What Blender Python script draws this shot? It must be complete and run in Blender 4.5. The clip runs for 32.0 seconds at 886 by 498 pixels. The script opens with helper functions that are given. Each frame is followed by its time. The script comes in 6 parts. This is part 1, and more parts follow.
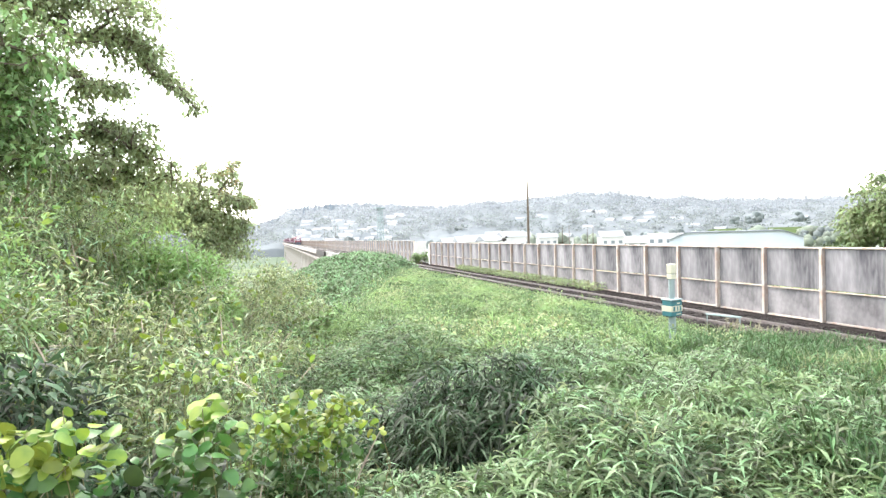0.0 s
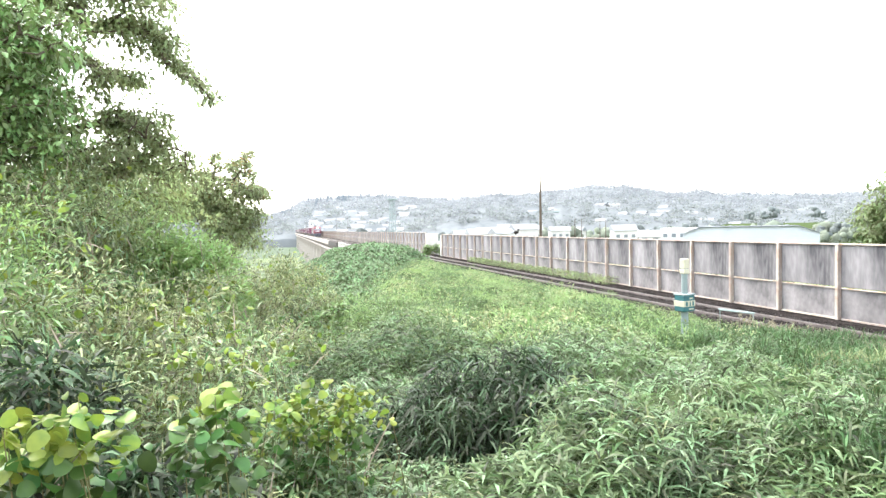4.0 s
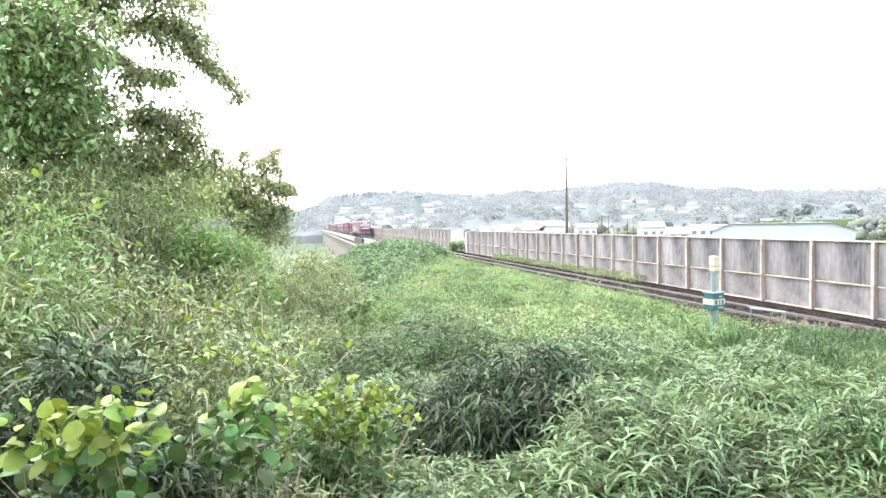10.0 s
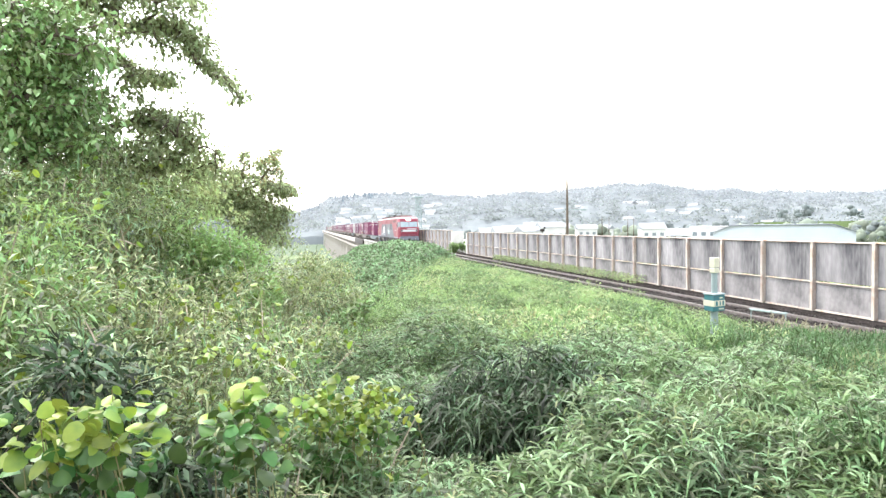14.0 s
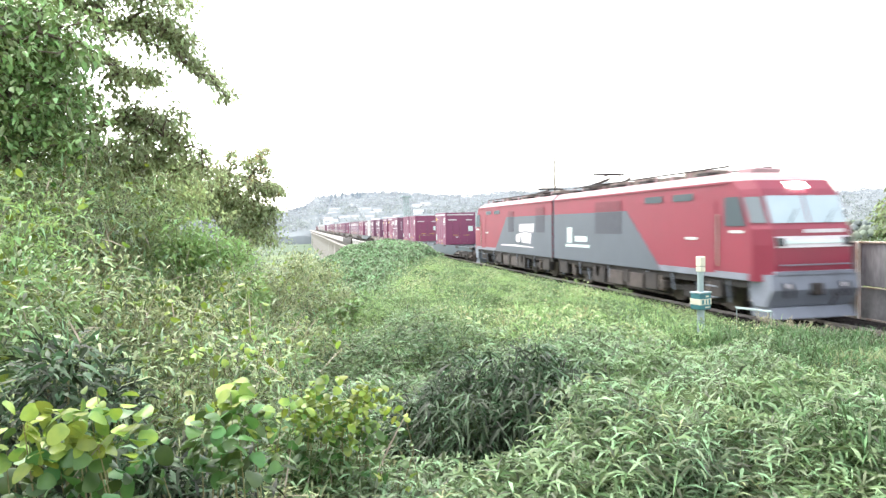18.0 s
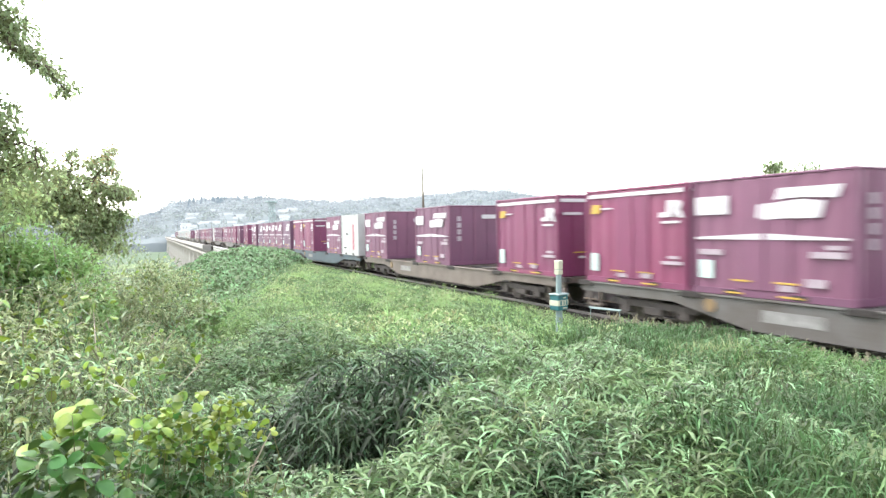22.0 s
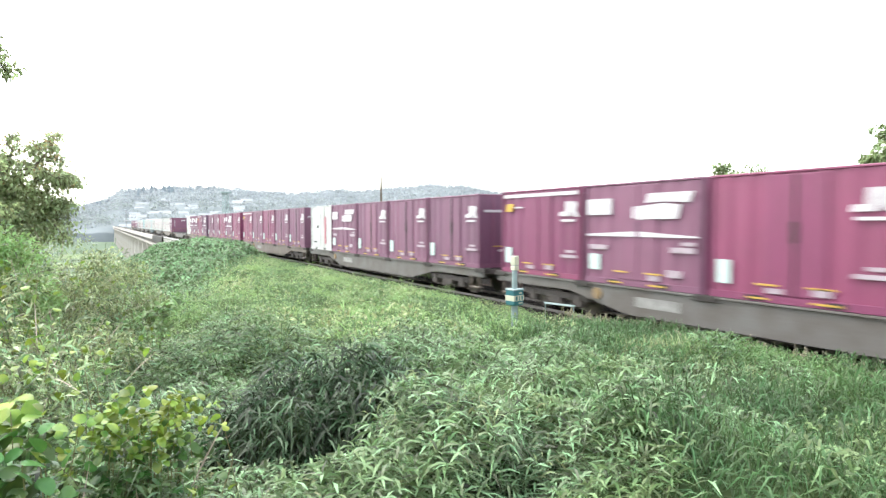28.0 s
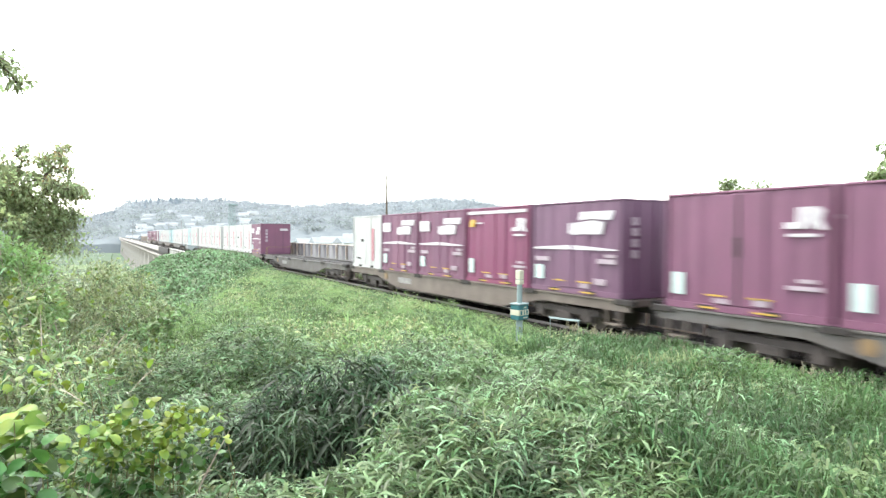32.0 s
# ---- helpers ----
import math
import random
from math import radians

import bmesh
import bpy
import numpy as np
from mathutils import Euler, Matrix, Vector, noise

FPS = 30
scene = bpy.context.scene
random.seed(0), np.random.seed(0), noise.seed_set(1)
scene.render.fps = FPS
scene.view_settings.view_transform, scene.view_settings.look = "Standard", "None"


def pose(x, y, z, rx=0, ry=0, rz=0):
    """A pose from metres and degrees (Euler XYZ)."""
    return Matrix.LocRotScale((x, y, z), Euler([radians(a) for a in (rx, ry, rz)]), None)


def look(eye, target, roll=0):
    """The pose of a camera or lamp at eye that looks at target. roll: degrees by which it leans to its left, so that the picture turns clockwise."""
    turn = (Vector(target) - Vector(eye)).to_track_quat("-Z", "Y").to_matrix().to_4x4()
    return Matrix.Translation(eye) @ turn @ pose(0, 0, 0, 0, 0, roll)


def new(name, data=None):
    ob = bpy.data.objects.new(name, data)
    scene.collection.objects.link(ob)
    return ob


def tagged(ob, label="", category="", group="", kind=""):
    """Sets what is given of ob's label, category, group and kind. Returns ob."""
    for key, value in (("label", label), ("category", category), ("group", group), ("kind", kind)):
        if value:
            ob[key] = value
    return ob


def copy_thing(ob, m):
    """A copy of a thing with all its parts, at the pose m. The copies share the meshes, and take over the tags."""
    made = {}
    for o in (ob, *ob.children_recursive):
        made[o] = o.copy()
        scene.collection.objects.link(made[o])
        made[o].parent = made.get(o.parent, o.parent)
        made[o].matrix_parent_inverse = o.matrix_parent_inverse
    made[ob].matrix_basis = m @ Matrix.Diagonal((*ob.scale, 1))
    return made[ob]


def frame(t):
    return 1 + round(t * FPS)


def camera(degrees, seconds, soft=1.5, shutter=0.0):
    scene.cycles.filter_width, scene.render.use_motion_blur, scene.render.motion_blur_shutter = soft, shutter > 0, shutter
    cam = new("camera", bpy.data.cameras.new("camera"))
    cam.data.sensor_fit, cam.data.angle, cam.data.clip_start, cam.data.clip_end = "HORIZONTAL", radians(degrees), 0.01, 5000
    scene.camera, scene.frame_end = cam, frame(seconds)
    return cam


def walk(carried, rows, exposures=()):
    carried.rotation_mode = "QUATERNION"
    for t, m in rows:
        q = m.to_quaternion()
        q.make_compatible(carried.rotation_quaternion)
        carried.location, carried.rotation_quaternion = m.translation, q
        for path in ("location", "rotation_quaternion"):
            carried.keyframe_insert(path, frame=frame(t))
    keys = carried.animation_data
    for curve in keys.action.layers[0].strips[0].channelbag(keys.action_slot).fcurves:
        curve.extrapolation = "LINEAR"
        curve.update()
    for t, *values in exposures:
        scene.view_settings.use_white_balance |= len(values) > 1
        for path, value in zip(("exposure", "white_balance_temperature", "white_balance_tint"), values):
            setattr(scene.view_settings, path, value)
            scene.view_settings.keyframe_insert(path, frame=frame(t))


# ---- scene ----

# ---- camera ----
EYE = 2.52
cam = camera(71.06, 32.0, soft=1.4, shutter=0.45)
PATH = [
    (0, 88.77, 1.56, -15.41),
    (0.5, 88.68, 1.08, -15.18),
    (1, 88.77, 0.96, -14.84),
    (1.5, 88.51, 0.81, -14.71),
    (2, 88.35, 0.79, -14.63),
    (2.5, 88.43, 0.79, -14.33),
    (3, 88.36, 0.92, -14.29),
    (3.5, 87.94, 0.99, -14.37),
    (5.5, 88.69, 0.81, -13.91),
    (6, 88.28, 1.19, -13.41),
    (6.5, 88.46, 1.53, -12.35),
    (7, 87.96, 1.44, -11.50),
    (7.5, 87.80, 1.09, -12.47),
    (8, 88.09, 0.98, -12.76),
    (8.5, 88.30, 1.13, -12.74),
    (9, 88.08, 1.03, -12.14),
    (9.5, 87.80, 0.92, -11.95),
    (10, 87.78, 0.88, -11.97),
    (10.5, 88.58, 0.90, -12.48),
    (11, 88.38, 0.84, -12.76),
    (11.5, 88.22, 0.74, -12.89),
    (12, 87.74, 1.15, -12.33),
    (12.5, 87.67, 1.14, -12.02),
    (13, 87.70, 1.28, -12.03),
    (13.5, 87.83, 1.20, -11.90),
    (14, 87.88, 0.82, -11.93),
    (14.5, 88.03, 0.79, -12.13),
    (16.5, 88.00, 0.88, -12.90),
    (17, 87.95, 0.96, -13.01),
    (17.5, 87.95, 0.87, -13.03),
    (18, 87.82, 0.89, -13.01),
    (18.5, 87.01, 0.88, -13.64),
    (19, 87.50, 0.66, -19.11),
    (19.5, 88.34, 1.22, -20.27),
    (20, 88.24, 0.62, -21.07),
    (20.5, 88.90, 1.09, -22.25),
    (21, 88.27, 0.94, -23.14),
    (21.5, 87.90, 0.96, -24.31),
    (22, 88.18, 0.96, -25.04),
    (22.5, 88.69, 0.62, -24.41),
    (23, 88.53, 0.84, -25.10),
    (23.5, 88.63, 0.81, -25.02),
    (24, 88.39, 0.72, -25.25),
    (24.5, 88.21, 0.08, -25.57),
    (25, 88.24, 0.36, -23.72),
    (25.5, 88.30, 0.35, -23.55),
    (26, 88.12, 0.35, -25.79),
    (26.5, 87.97, 0.34, -28.65),
    (28.5, 87.64, -0.13, -29.05),
    (29, 87.70, -0.36, -29.57),
    (29.5, 87.43, -0.14, -31.27),
    (30, 87.39, -0.14, -32.24),
    (30.5, 87.81, -0.14, -32.58),
    (31, 87.87, -0.55, -30.71),
    (31.5, 88.37, -0.61, -29.37),
    (32, 88.89, -0.43, -28.46),
]
walk(cam, [(t, pose(0, 0, EYE, rx, ry, rz)) for t, rx, ry, rz in PATH], [(0, 2.58, 6550, 11), (18, 2.54, 6500, 10), (20, 2.47, 6450, 8), (26, 2.43, 6400, 7), (28.5, 2.38, 6400, 6), (32, 2.38, 6400, 6)])

# ---- light: hazy, bright evening sky ----
world = bpy.data.worlds.new("hazy_sky")
scene.world = world
world.use_nodes = True
wn, wl = world.node_tree.nodes, world.node_tree.links
sky = wn.new("ShaderNodeTexSky")
sky.sky_type = "NISHITA"
sky.sun_disc = False
SUN_EL, SUN_AZ = radians(58), radians(-35)
sky.sun_elevation, sky.sun_rotation = SUN_EL, SUN_AZ
sky.air_density, sky.dust_density, sky.ozone_density = 1.6, 1.5, 1.0
hsv = wn.new("ShaderNodeHueSaturation")
hsv.inputs["Saturation"].default_value = 0.30
wl.new(sky.outputs[0], hsv.inputs["Color"])
wl.new(hsv.outputs[0], wn["Background"].inputs["Color"])
wn["Background"].inputs["Strength"].default_value = 0.15
sun_data = bpy.data.lights.new("sun", "SUN")
sun_data.energy, sun_data.angle, sun_data.color = 0.9, radians(22), (1.0, 0.93, 0.84)
sun_dir = Vector((math.sin(SUN_AZ) * math.cos(SUN_EL), math.cos(SUN_AZ) * math.cos(SUN_EL), math.sin(SUN_EL)))
sun = new("sun", sun_data)
sun.matrix_world = look(sun_dir * 100, (0, 0, 0))


# ---- materials ----
def mat(name, col, col2=None, rough=0.8, metal=0.0, scale=4.0, detail=60.0, bump=0.0, leaf=0.0, vary=0.0, glow=0.0, stretch=None, coat=0.0):
    """Two colours mixed by coarse and fine noise, optional relief, leaf translucency, variation by island and streaks."""
    m = bpy.data.materials.new(name)
    m.use_nodes = True
    n, l = m.node_tree.nodes, m.node_tree.links
    b = n["Principled BSDF"]
    b.inputs["Roughness"].default_value, b.inputs["Metallic"].default_value = rough, metal
    if rough >= 0.95:
        b.inputs["Specular IOR Level"].default_value = 0.0
    col2 = col2 or tuple(c * 0.7 for c in col)
    tc = n.new("ShaderNodeTexCoord")
    src = tc.outputs["Object"]
    if stretch:
        mp = n.new("ShaderNodeMapping")
        mp.inputs["Scale"].default_value = stretch
        l.new(src, mp.inputs[0])
        src = mp.outputs[0]
    n1, n2 = n.new("ShaderNodeTexNoise"), n.new("ShaderNodeTexNoise")
    n1.inputs["Scale"].default_value, n2.inputs["Scale"].default_value = scale, detail
    n1.inputs["Detail"].default_value = 5
    for k in (n1, n2):
        l.new(src, k.inputs["Vector"])
    add = n.new("ShaderNodeMath")
    add.operation = "MULTIPLY_ADD"
    l.new(n2.outputs[0], add.inputs[0])
    add.inputs[1].default_value = 0.4
    l.new(n1.outputs[0], add.inputs[2])
    ramp = n.new("ShaderNodeMapRange")
    ramp.inputs["From Min"].default_value, ramp.inputs["From Max"].default_value = 0.45, 0.95
    l.new(add.outputs[0], ramp.inputs[0])
    mix = n.new("ShaderNodeMix")
    mix.data_type = "RGBA"
    mix.inputs[6].default_value, mix.inputs[7].default_value = (*col, 1), (*col2, 1)
    l.new(ramp.outputs[0], mix.inputs[0])
    out = mix.outputs[2]
    if vary:
        geo, oi = n.new("ShaderNodeNewGeometry"), n.new("ShaderNodeObjectInfo")
        r = n.new("ShaderNodeMath")
        r.operation = "ADD"
        l.new(geo.outputs["Random Per Island"], r.inputs[0])
        l.new(oi.outputs["Random"], r.inputs[1])
        fr = n.new("ShaderNodeMath")
        fr.operation = "FRACT"
        l.new(r.outputs[0], fr.inputs[0])
        mr = n.new("ShaderNodeMapRange")
        mr.inputs["To Min"].default_value, mr.inputs["To Max"].default_value = 1 - vary, 1 + vary
        l.new(fr.outputs[0], mr.inputs[0])
        hs = n.new("ShaderNodeHueSaturation")
        l.new(mr.outputs[0], hs.inputs["Value"])
        hm = n.new("ShaderNodeMapRange")
        hm.inputs["To Min"].default_value, hm.inputs["To Max"].default_value = 0.5 - vary * 0.07, 0.5 + vary * 0.05
        l.new(fr.outputs[0], hm.inputs[0])
        l.new(hm.outputs[0], hs.inputs["Hue"])
        l.new(out, hs.inputs["Color"])
        out = hs.outputs[0]
    l.new(out, b.inputs["Base Color"])
    if coat:
        b.inputs["Coat Weight"].default_value = coat
    if bump:
        bm_ = n.new("ShaderNodeBump")
        bm_.inputs["Strength"].default_value, bm_.inputs["Distance"].default_value = bump, 0.02
        l.new(add.outputs[0], bm_.inputs["Height"])
        l.new(bm_.outputs[0], b.inputs["Normal"])
    if leaf:
        b.inputs["Specular IOR Level"].default_value = 0.35
        tr = n.new("ShaderNodeBsdfTranslucent")
        l.new(out, tr.inputs["Color"])
        ms = n.new("ShaderNodeMixShader")
        ms.inputs[0].default_value = leaf
        l.new(b.outputs[0], ms.inputs[1])
        l.new(tr.outputs[0], ms.inputs[2])
        l.new(ms.outputs[0], n["Material Output"].inputs[0])
    if glow:
        l.new(out, b.inputs["Emission Color"])
        b.inputs["Emission Strength"].default_value = glow
    return m


M_SOIL = mat("mossy_soil", (0.070, 0.092, 0.042), (0.046, 0.068, 0.030), rough=0.95, scale=0.6, detail=14, bump=0.6)
M_FIELD = mat("far_field", (0.095, 0.125, 0.090), (0.125, 0.150, 0.110), scale=0.03, detail=0.5, rough=0.97)
M_PADDY = mat("paddy", (0.125, 0.170, 0.095), (0.160, 0.185, 0.115), scale=0.05, detail=1.0, rough=0.97)
M_PATH = mat("field_track", (0.27, 0.25, 0.20), scale=0.3, detail=5, rough=0.97)
M_BALLAST = mat("ballast", (0.060, 0.054, 0.051), (0.020, 0.018, 0.017), rough=0.95, scale=3, detail=40, bump=0.8, vary=0.65)
M_RAIL = mat("rail_steel", (0.260, 0.226, 0.215), (0.150, 0.122, 0.112), rough=0.6, metal=0.1, scale=8)
M_RAILTOP = mat("rail_head", (0.62, 0.60, 0.58), rough=0.25, metal=1.0, scale=20)
M_SLEEPER = mat("sleeper", (0.075, 0.067, 0.062), (0.040, 0.036, 0.033), rough=0.95, bump=0.3, scale=5)
M_PANEL = mat("stained_concrete", (0.275, 0.264, 0.270), (0.062, 0.060, 0.066), rough=0.9, scale=0.9, detail=7, bump=0.25, stretch=(1, 1.9, 0.42), vary=0.16)
M_PANEL2 = mat("lower_concrete", (0.285, 0.270, 0.270), (0.095, 0.090, 0.092), rough=0.9, scale=1.1, detail=7, bump=0.25, stretch=(1, 1.2, 0.8), vary=0.14)
M_POST = mat("rusty_cream_steel", (0.47, 0.44, 0.40), (0.27, 0.17, 0.115), rough=0.6, scale=2.2, detail=12, bump=0.15, stretch=(1, 1, 0.6), vary=0.22)
M_CONC = mat("bridge_concrete", (0.43, 0.39, 0.36), (0.30, 0.265, 0.245), rough=0.9, scale=0.4, detail=6, bump=0.2)
# the bridge concrete again, darkened for the shaded recess of the girder
M_CONCSHADE = mat("shade_dark_concrete", (0.13, 0.11, 0.10), (0.075, 0.062, 0.056), rough=0.9, scale=0.5, detail=6)
M_WHITE = mat("white_paint", (0.55, 0.54, 0.51), (0.44, 0.42, 0.39), rough=0.55, scale=2)
M_CRIMSON = mat("crimson_container_paint", (0.162, 0.029, 0.079), (0.134, 0.027, 0.066), rough=0.55, scale=1.2, detail=30, bump=0.05, vary=0.12)
M_MAROON = mat("faded_maroon_paint", (0.142, 0.051, 0.095), (0.116, 0.045, 0.079), rough=0.6, scale=1.2, detail=30, bump=0.05, vary=0.14)
M_PURPLE = mat("purple_container_paint", (0.120, 0.054, 0.098), (0.100, 0.048, 0.083), rough=0.6, scale=1.2, detail=30, bump=0.05, vary=0.12)
M_CWHITE = mat("white_container_paint", (0.42, 0.42, 0.41), (0.32, 0.31, 0.30), rough=0.55, scale=1.5, detail=20)
M_CTEAL = mat("pale_teal_container_paint", (0.27, 0.37, 0.38), (0.22, 0.32, 0.34), rough=0.5, scale=1.5)
M_MARK = mat("white_marking", (0.50, 0.47, 0.48), (0.37, 0.34, 0.36), rough=0.6, scale=5)
M_FADED = mat("faded_stencil", (0.34, 0.28, 0.31), (0.24, 0.18, 0.21), rough=0.6, scale=6)
M_LOUVRER = mat("red_louvre", (0.125, 0.010, 0.024), (0.105, 0.010, 0.022), rough=0.6, scale=6)
M_LABEL = mat("pale_label", (0.44, 0.52, 0.50), (0.36, 0.45, 0.42), rough=0.6, scale=5)
M_YELLOW = mat("yellow_marking", (0.48, 0.30, 0.05), rough=0.6, scale=9)
M_OCHRE = mat("ochre_paint", (0.22, 0.14, 0.06), (0.14, 0.09, 0.05), rough=0.6, scale=9)
M_PINK = mat("pink_marking", (0.45, 0.16, 0.20), rough=0.6, scale=9)
M_DARK = mat("dark_underframe", (0.014, 0.012, 0.012), (0.030, 0.022, 0.019), rough=0.85, scale=4, detail=30, bump=0.2)
M_WAGON = mat("grey_wagon_paint", (0.115, 0.108, 0.104), (0.066, 0.052, 0.044), rough=0.75, scale=1.5, detail=20, bump=0.08)
M_WAGONB = mat("blue_wagon_paint", (0.060, 0.090, 0.108), (0.05, 0.058, 0.062), rough=0.65, scale=1.5, detail=20)
M_WAGONT = mat("tan_wagon_paint", (0.150, 0.122, 0.104), (0.085, 0.063, 0.052), rough=0.7, scale=1.5, detail=20)
M_BOGIE = mat("dusty_bogie_steel", (0.070, 0.054, 0.048), (0.030, 0.024, 0.022), rough=0.85, scale=4, detail=25, bump=0.2)
M_DATA = mat("worn_data_panel", (0.26, 0.25, 0.24), (0.13, 0.12, 0.115), rough=0.7, scale=6)
M_WHEEL = mat("wheel_steel", (0.120, 0.096, 0.086), (0.070, 0.055, 0.050), rough=0.6, metal=0.4, scale=6)
M_LRED = mat("locomotive_red", (0.168, 0.008, 0.026), (0.145, 0.008, 0.023), rough=0.55, scale=1.0)
M_LGREY = mat("locomotive_blue_grey", (0.060, 0.071, 0.090), (0.050, 0.060, 0.076), rough=0.55, scale=1.0)
M_LROOF = mat("locomotive_roof", (0.30, 0.185, 0.195), (0.20, 0.130, 0.132), rough=0.7, scale=2)
M_SKIRT = mat("skirt_grey", (0.155, 0.170, 0.205), (0.10, 0.108, 0.132), rough=0.5, scale=2)
M_LOUVRE = mat("louvre", (0.052, 0.056, 0.072), (0.044, 0.046, 0.060), rough=0.7, scale=6)
M_GLASS = mat("window_glass", (0.045, 0.06, 0.066), (0.05, 0.065, 0.07), rough=0.06, scale=2, coat=0.8)
# pale blue base stands for bright sky reflected in the front panes
M_SCREEN = mat("sky_pale_screen_glass", (0.24, 0.30, 0.32), (0.20, 0.26, 0.29), rough=0.06, scale=1.5, coat=1.0)
M_LAMP = mat("headlamp", (1.0, 0.93, 0.8), (1.0, 0.95, 0.85), rough=0.2, glow=6.0)
M_POSTGREY = mat("galvanised_post", (0.25, 0.31, 0.31), (0.18, 0.23, 0.23), rough=0.6, metal=0.1, scale=6)
M_TEAL = mat("teal_band", (0.02, 0.14, 0.15), (0.03, 0.10, 0.12), rough=0.5, scale=8)
M_CREAM = mat("cream_plate", (0.50, 0.48, 0.37), (0.42, 0.41, 0.31), rough=0.5, scale=8)
M_BARK = mat("bark", (0.12, 0.09, 0.065), (0.07, 0.055, 0.04), rough=0.9, scale=6, bump=0.6, stretch=(1, 1, 0.2))
M_STEM = mat("green_stem", (0.20, 0.20, 0.09), (0.16, 0.12, 0.06), rough=0.8, scale=8)
M_TREE = mat("tree_leaf", (0.305, 0.355, 0.168), (0.165, 0.202, 0.110), rough=0.45, leaf=0.58, vary=0.55, scale=0.9)
M_TREE2 = mat("young_tree_leaf", (0.350, 0.420, 0.185), (0.225, 0.285, 0.132), rough=0.5, leaf=0.52, vary=0.45, scale=0.8)
M_SASA = mat("bamboo_grass_leaf", (0.190, 0.265, 0.128), (0.083, 0.130, 0.064), rough=0.48, leaf=0.24, vary=0.8, scale=0.9)
# dark green bamboo; depth shade of the undergrowth is put into this colour
M_SASASHADE = mat("dark_shade_bamboo_leaf", (0.046, 0.078, 0.033), (0.022, 0.040, 0.018), rough=0.58, leaf=0.18, vary=0.8, scale=0.9)
M_GRASS = mat("grass_blade", (0.285, 0.395, 0.148), (0.165, 0.272, 0.104), rough=0.55, leaf=0.36, vary=0.3, scale=0.35, detail=2)
M_STRAW = mat("seed_plume", (0.300, 0.275, 0.195), (0.220, 0.200, 0.135), rough=0.8, leaf=0.3, vary=0.35)
M_KUDZU = mat("broad_vine_leaf", (0.210, 0.305, 0.112), (0.112, 0.188, 0.068), rough=0.42, leaf=0.26, vary=0.6, scale=0.9)
M_YELLOWLEAF = mat("yellow_green_leaf", (0.265, 0.325, 0.042), (0.060, 0.140, 0.030), rough=0.42, leaf=0.30, vary=0.35, scale=7.0, detail=25)
M_FORB = mat("weed_leaf", (0.305, 0.360, 0.170), (0.150, 0.202, 0.098), rough=0.40, leaf=0.28, vary=0.75, scale=0.9)
M_BANKWEED = mat("bank_weed_leaf", (0.210, 0.285, 0.118), (0.100, 0.160, 0.066), rough=0.55, leaf=0.30, vary=0.34, scale=0.9)
M_FEATHER = mat("feathery_weed_leaf", (0.140, 0.230, 0.078), (0.070, 0.128, 0.044), rough=0.6, leaf=0.32, vary=0.3, scale=0.8)
M_PALE = mat("pale_leaf", (0.27, 0.30, 0.15), (0.21, 0.25, 0.12), rough=0.6, leaf=0.35, vary=0.4, scale=1.5)
M_LONG = mat("long_grass_blade", (0.086, 0.150, 0.054), (0.048, 0.092, 0.037), rough=0.55, leaf=0.3, vary=0.5, scale=0.4, detail=2)
M_WEEDDARK = mat("dark_weed_leaf", (0.150, 0.222, 0.086), (0.094, 0.150, 0.062), rough=0.5, leaf=0.28, vary=0.4, scale=0.6)
M_WEEDLIGHT = mat("light_weed_leaf", (0.369, 0.395, 0.190), (0.219, 0.262, 0.122), rough=0.45, leaf=0.28, vary=0.45, scale=0.9)
M_REDLEAF = mat("maroon_leaf", (0.165, 0.080, 0.075), (0.105, 0.050, 0.050), rough=0.5, leaf=0.3, vary=0.3)
# distant woods: aerial haze is mixed into these pale base colours
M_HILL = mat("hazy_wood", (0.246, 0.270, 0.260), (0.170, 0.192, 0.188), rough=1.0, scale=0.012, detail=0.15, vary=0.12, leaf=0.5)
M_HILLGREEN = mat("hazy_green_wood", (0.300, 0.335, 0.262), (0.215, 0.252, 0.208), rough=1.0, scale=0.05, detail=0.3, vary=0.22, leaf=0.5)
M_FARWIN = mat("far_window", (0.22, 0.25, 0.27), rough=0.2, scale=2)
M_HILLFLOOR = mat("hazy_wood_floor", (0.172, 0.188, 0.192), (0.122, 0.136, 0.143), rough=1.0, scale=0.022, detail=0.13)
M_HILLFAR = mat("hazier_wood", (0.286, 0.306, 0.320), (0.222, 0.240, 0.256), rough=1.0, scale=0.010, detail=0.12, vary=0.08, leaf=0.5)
M_OLIVETIP = mat("reddish_young_leaf", (0.34, 0.24, 0.12), (0.24, 0.21, 0.09), rough=0.6, leaf=0.5, vary=0.4, scale=2.0)
M_VINE = mat("fresh_vine_leaf", (0.085, 0.165, 0.035), (0.036, 0.090, 0.028), rough=0.40, leaf=0.26, vary=0.5, scale=6.0, detail=25)
M_MOUND = mat("mound_vine_leaf", (0.150, 0.235, 0.105), (0.068, 0.118, 0.055), rough=0.65, leaf=0.24, vary=0.6, scale=0.5)
M_GARDEN = mat("garden_tree_leaf", (0.225, 0.275, 0.125), (0.125, 0.170, 0.085), rough=0.55, leaf=0.45, vary=0.5, scale=0.6)
M_BRIGHT = mat("bright_shrub_leaf", (0.289, 0.420, 0.150), (0.203, 0.320, 0.115), rough=0.5, leaf=0.5, vary=0.35, scale=0.8)
M_DEADTWIG = mat("dead_twig", (0.30, 0.25, 0.19), (0.20, 0.16, 0.12), rough=0.9, scale=9)
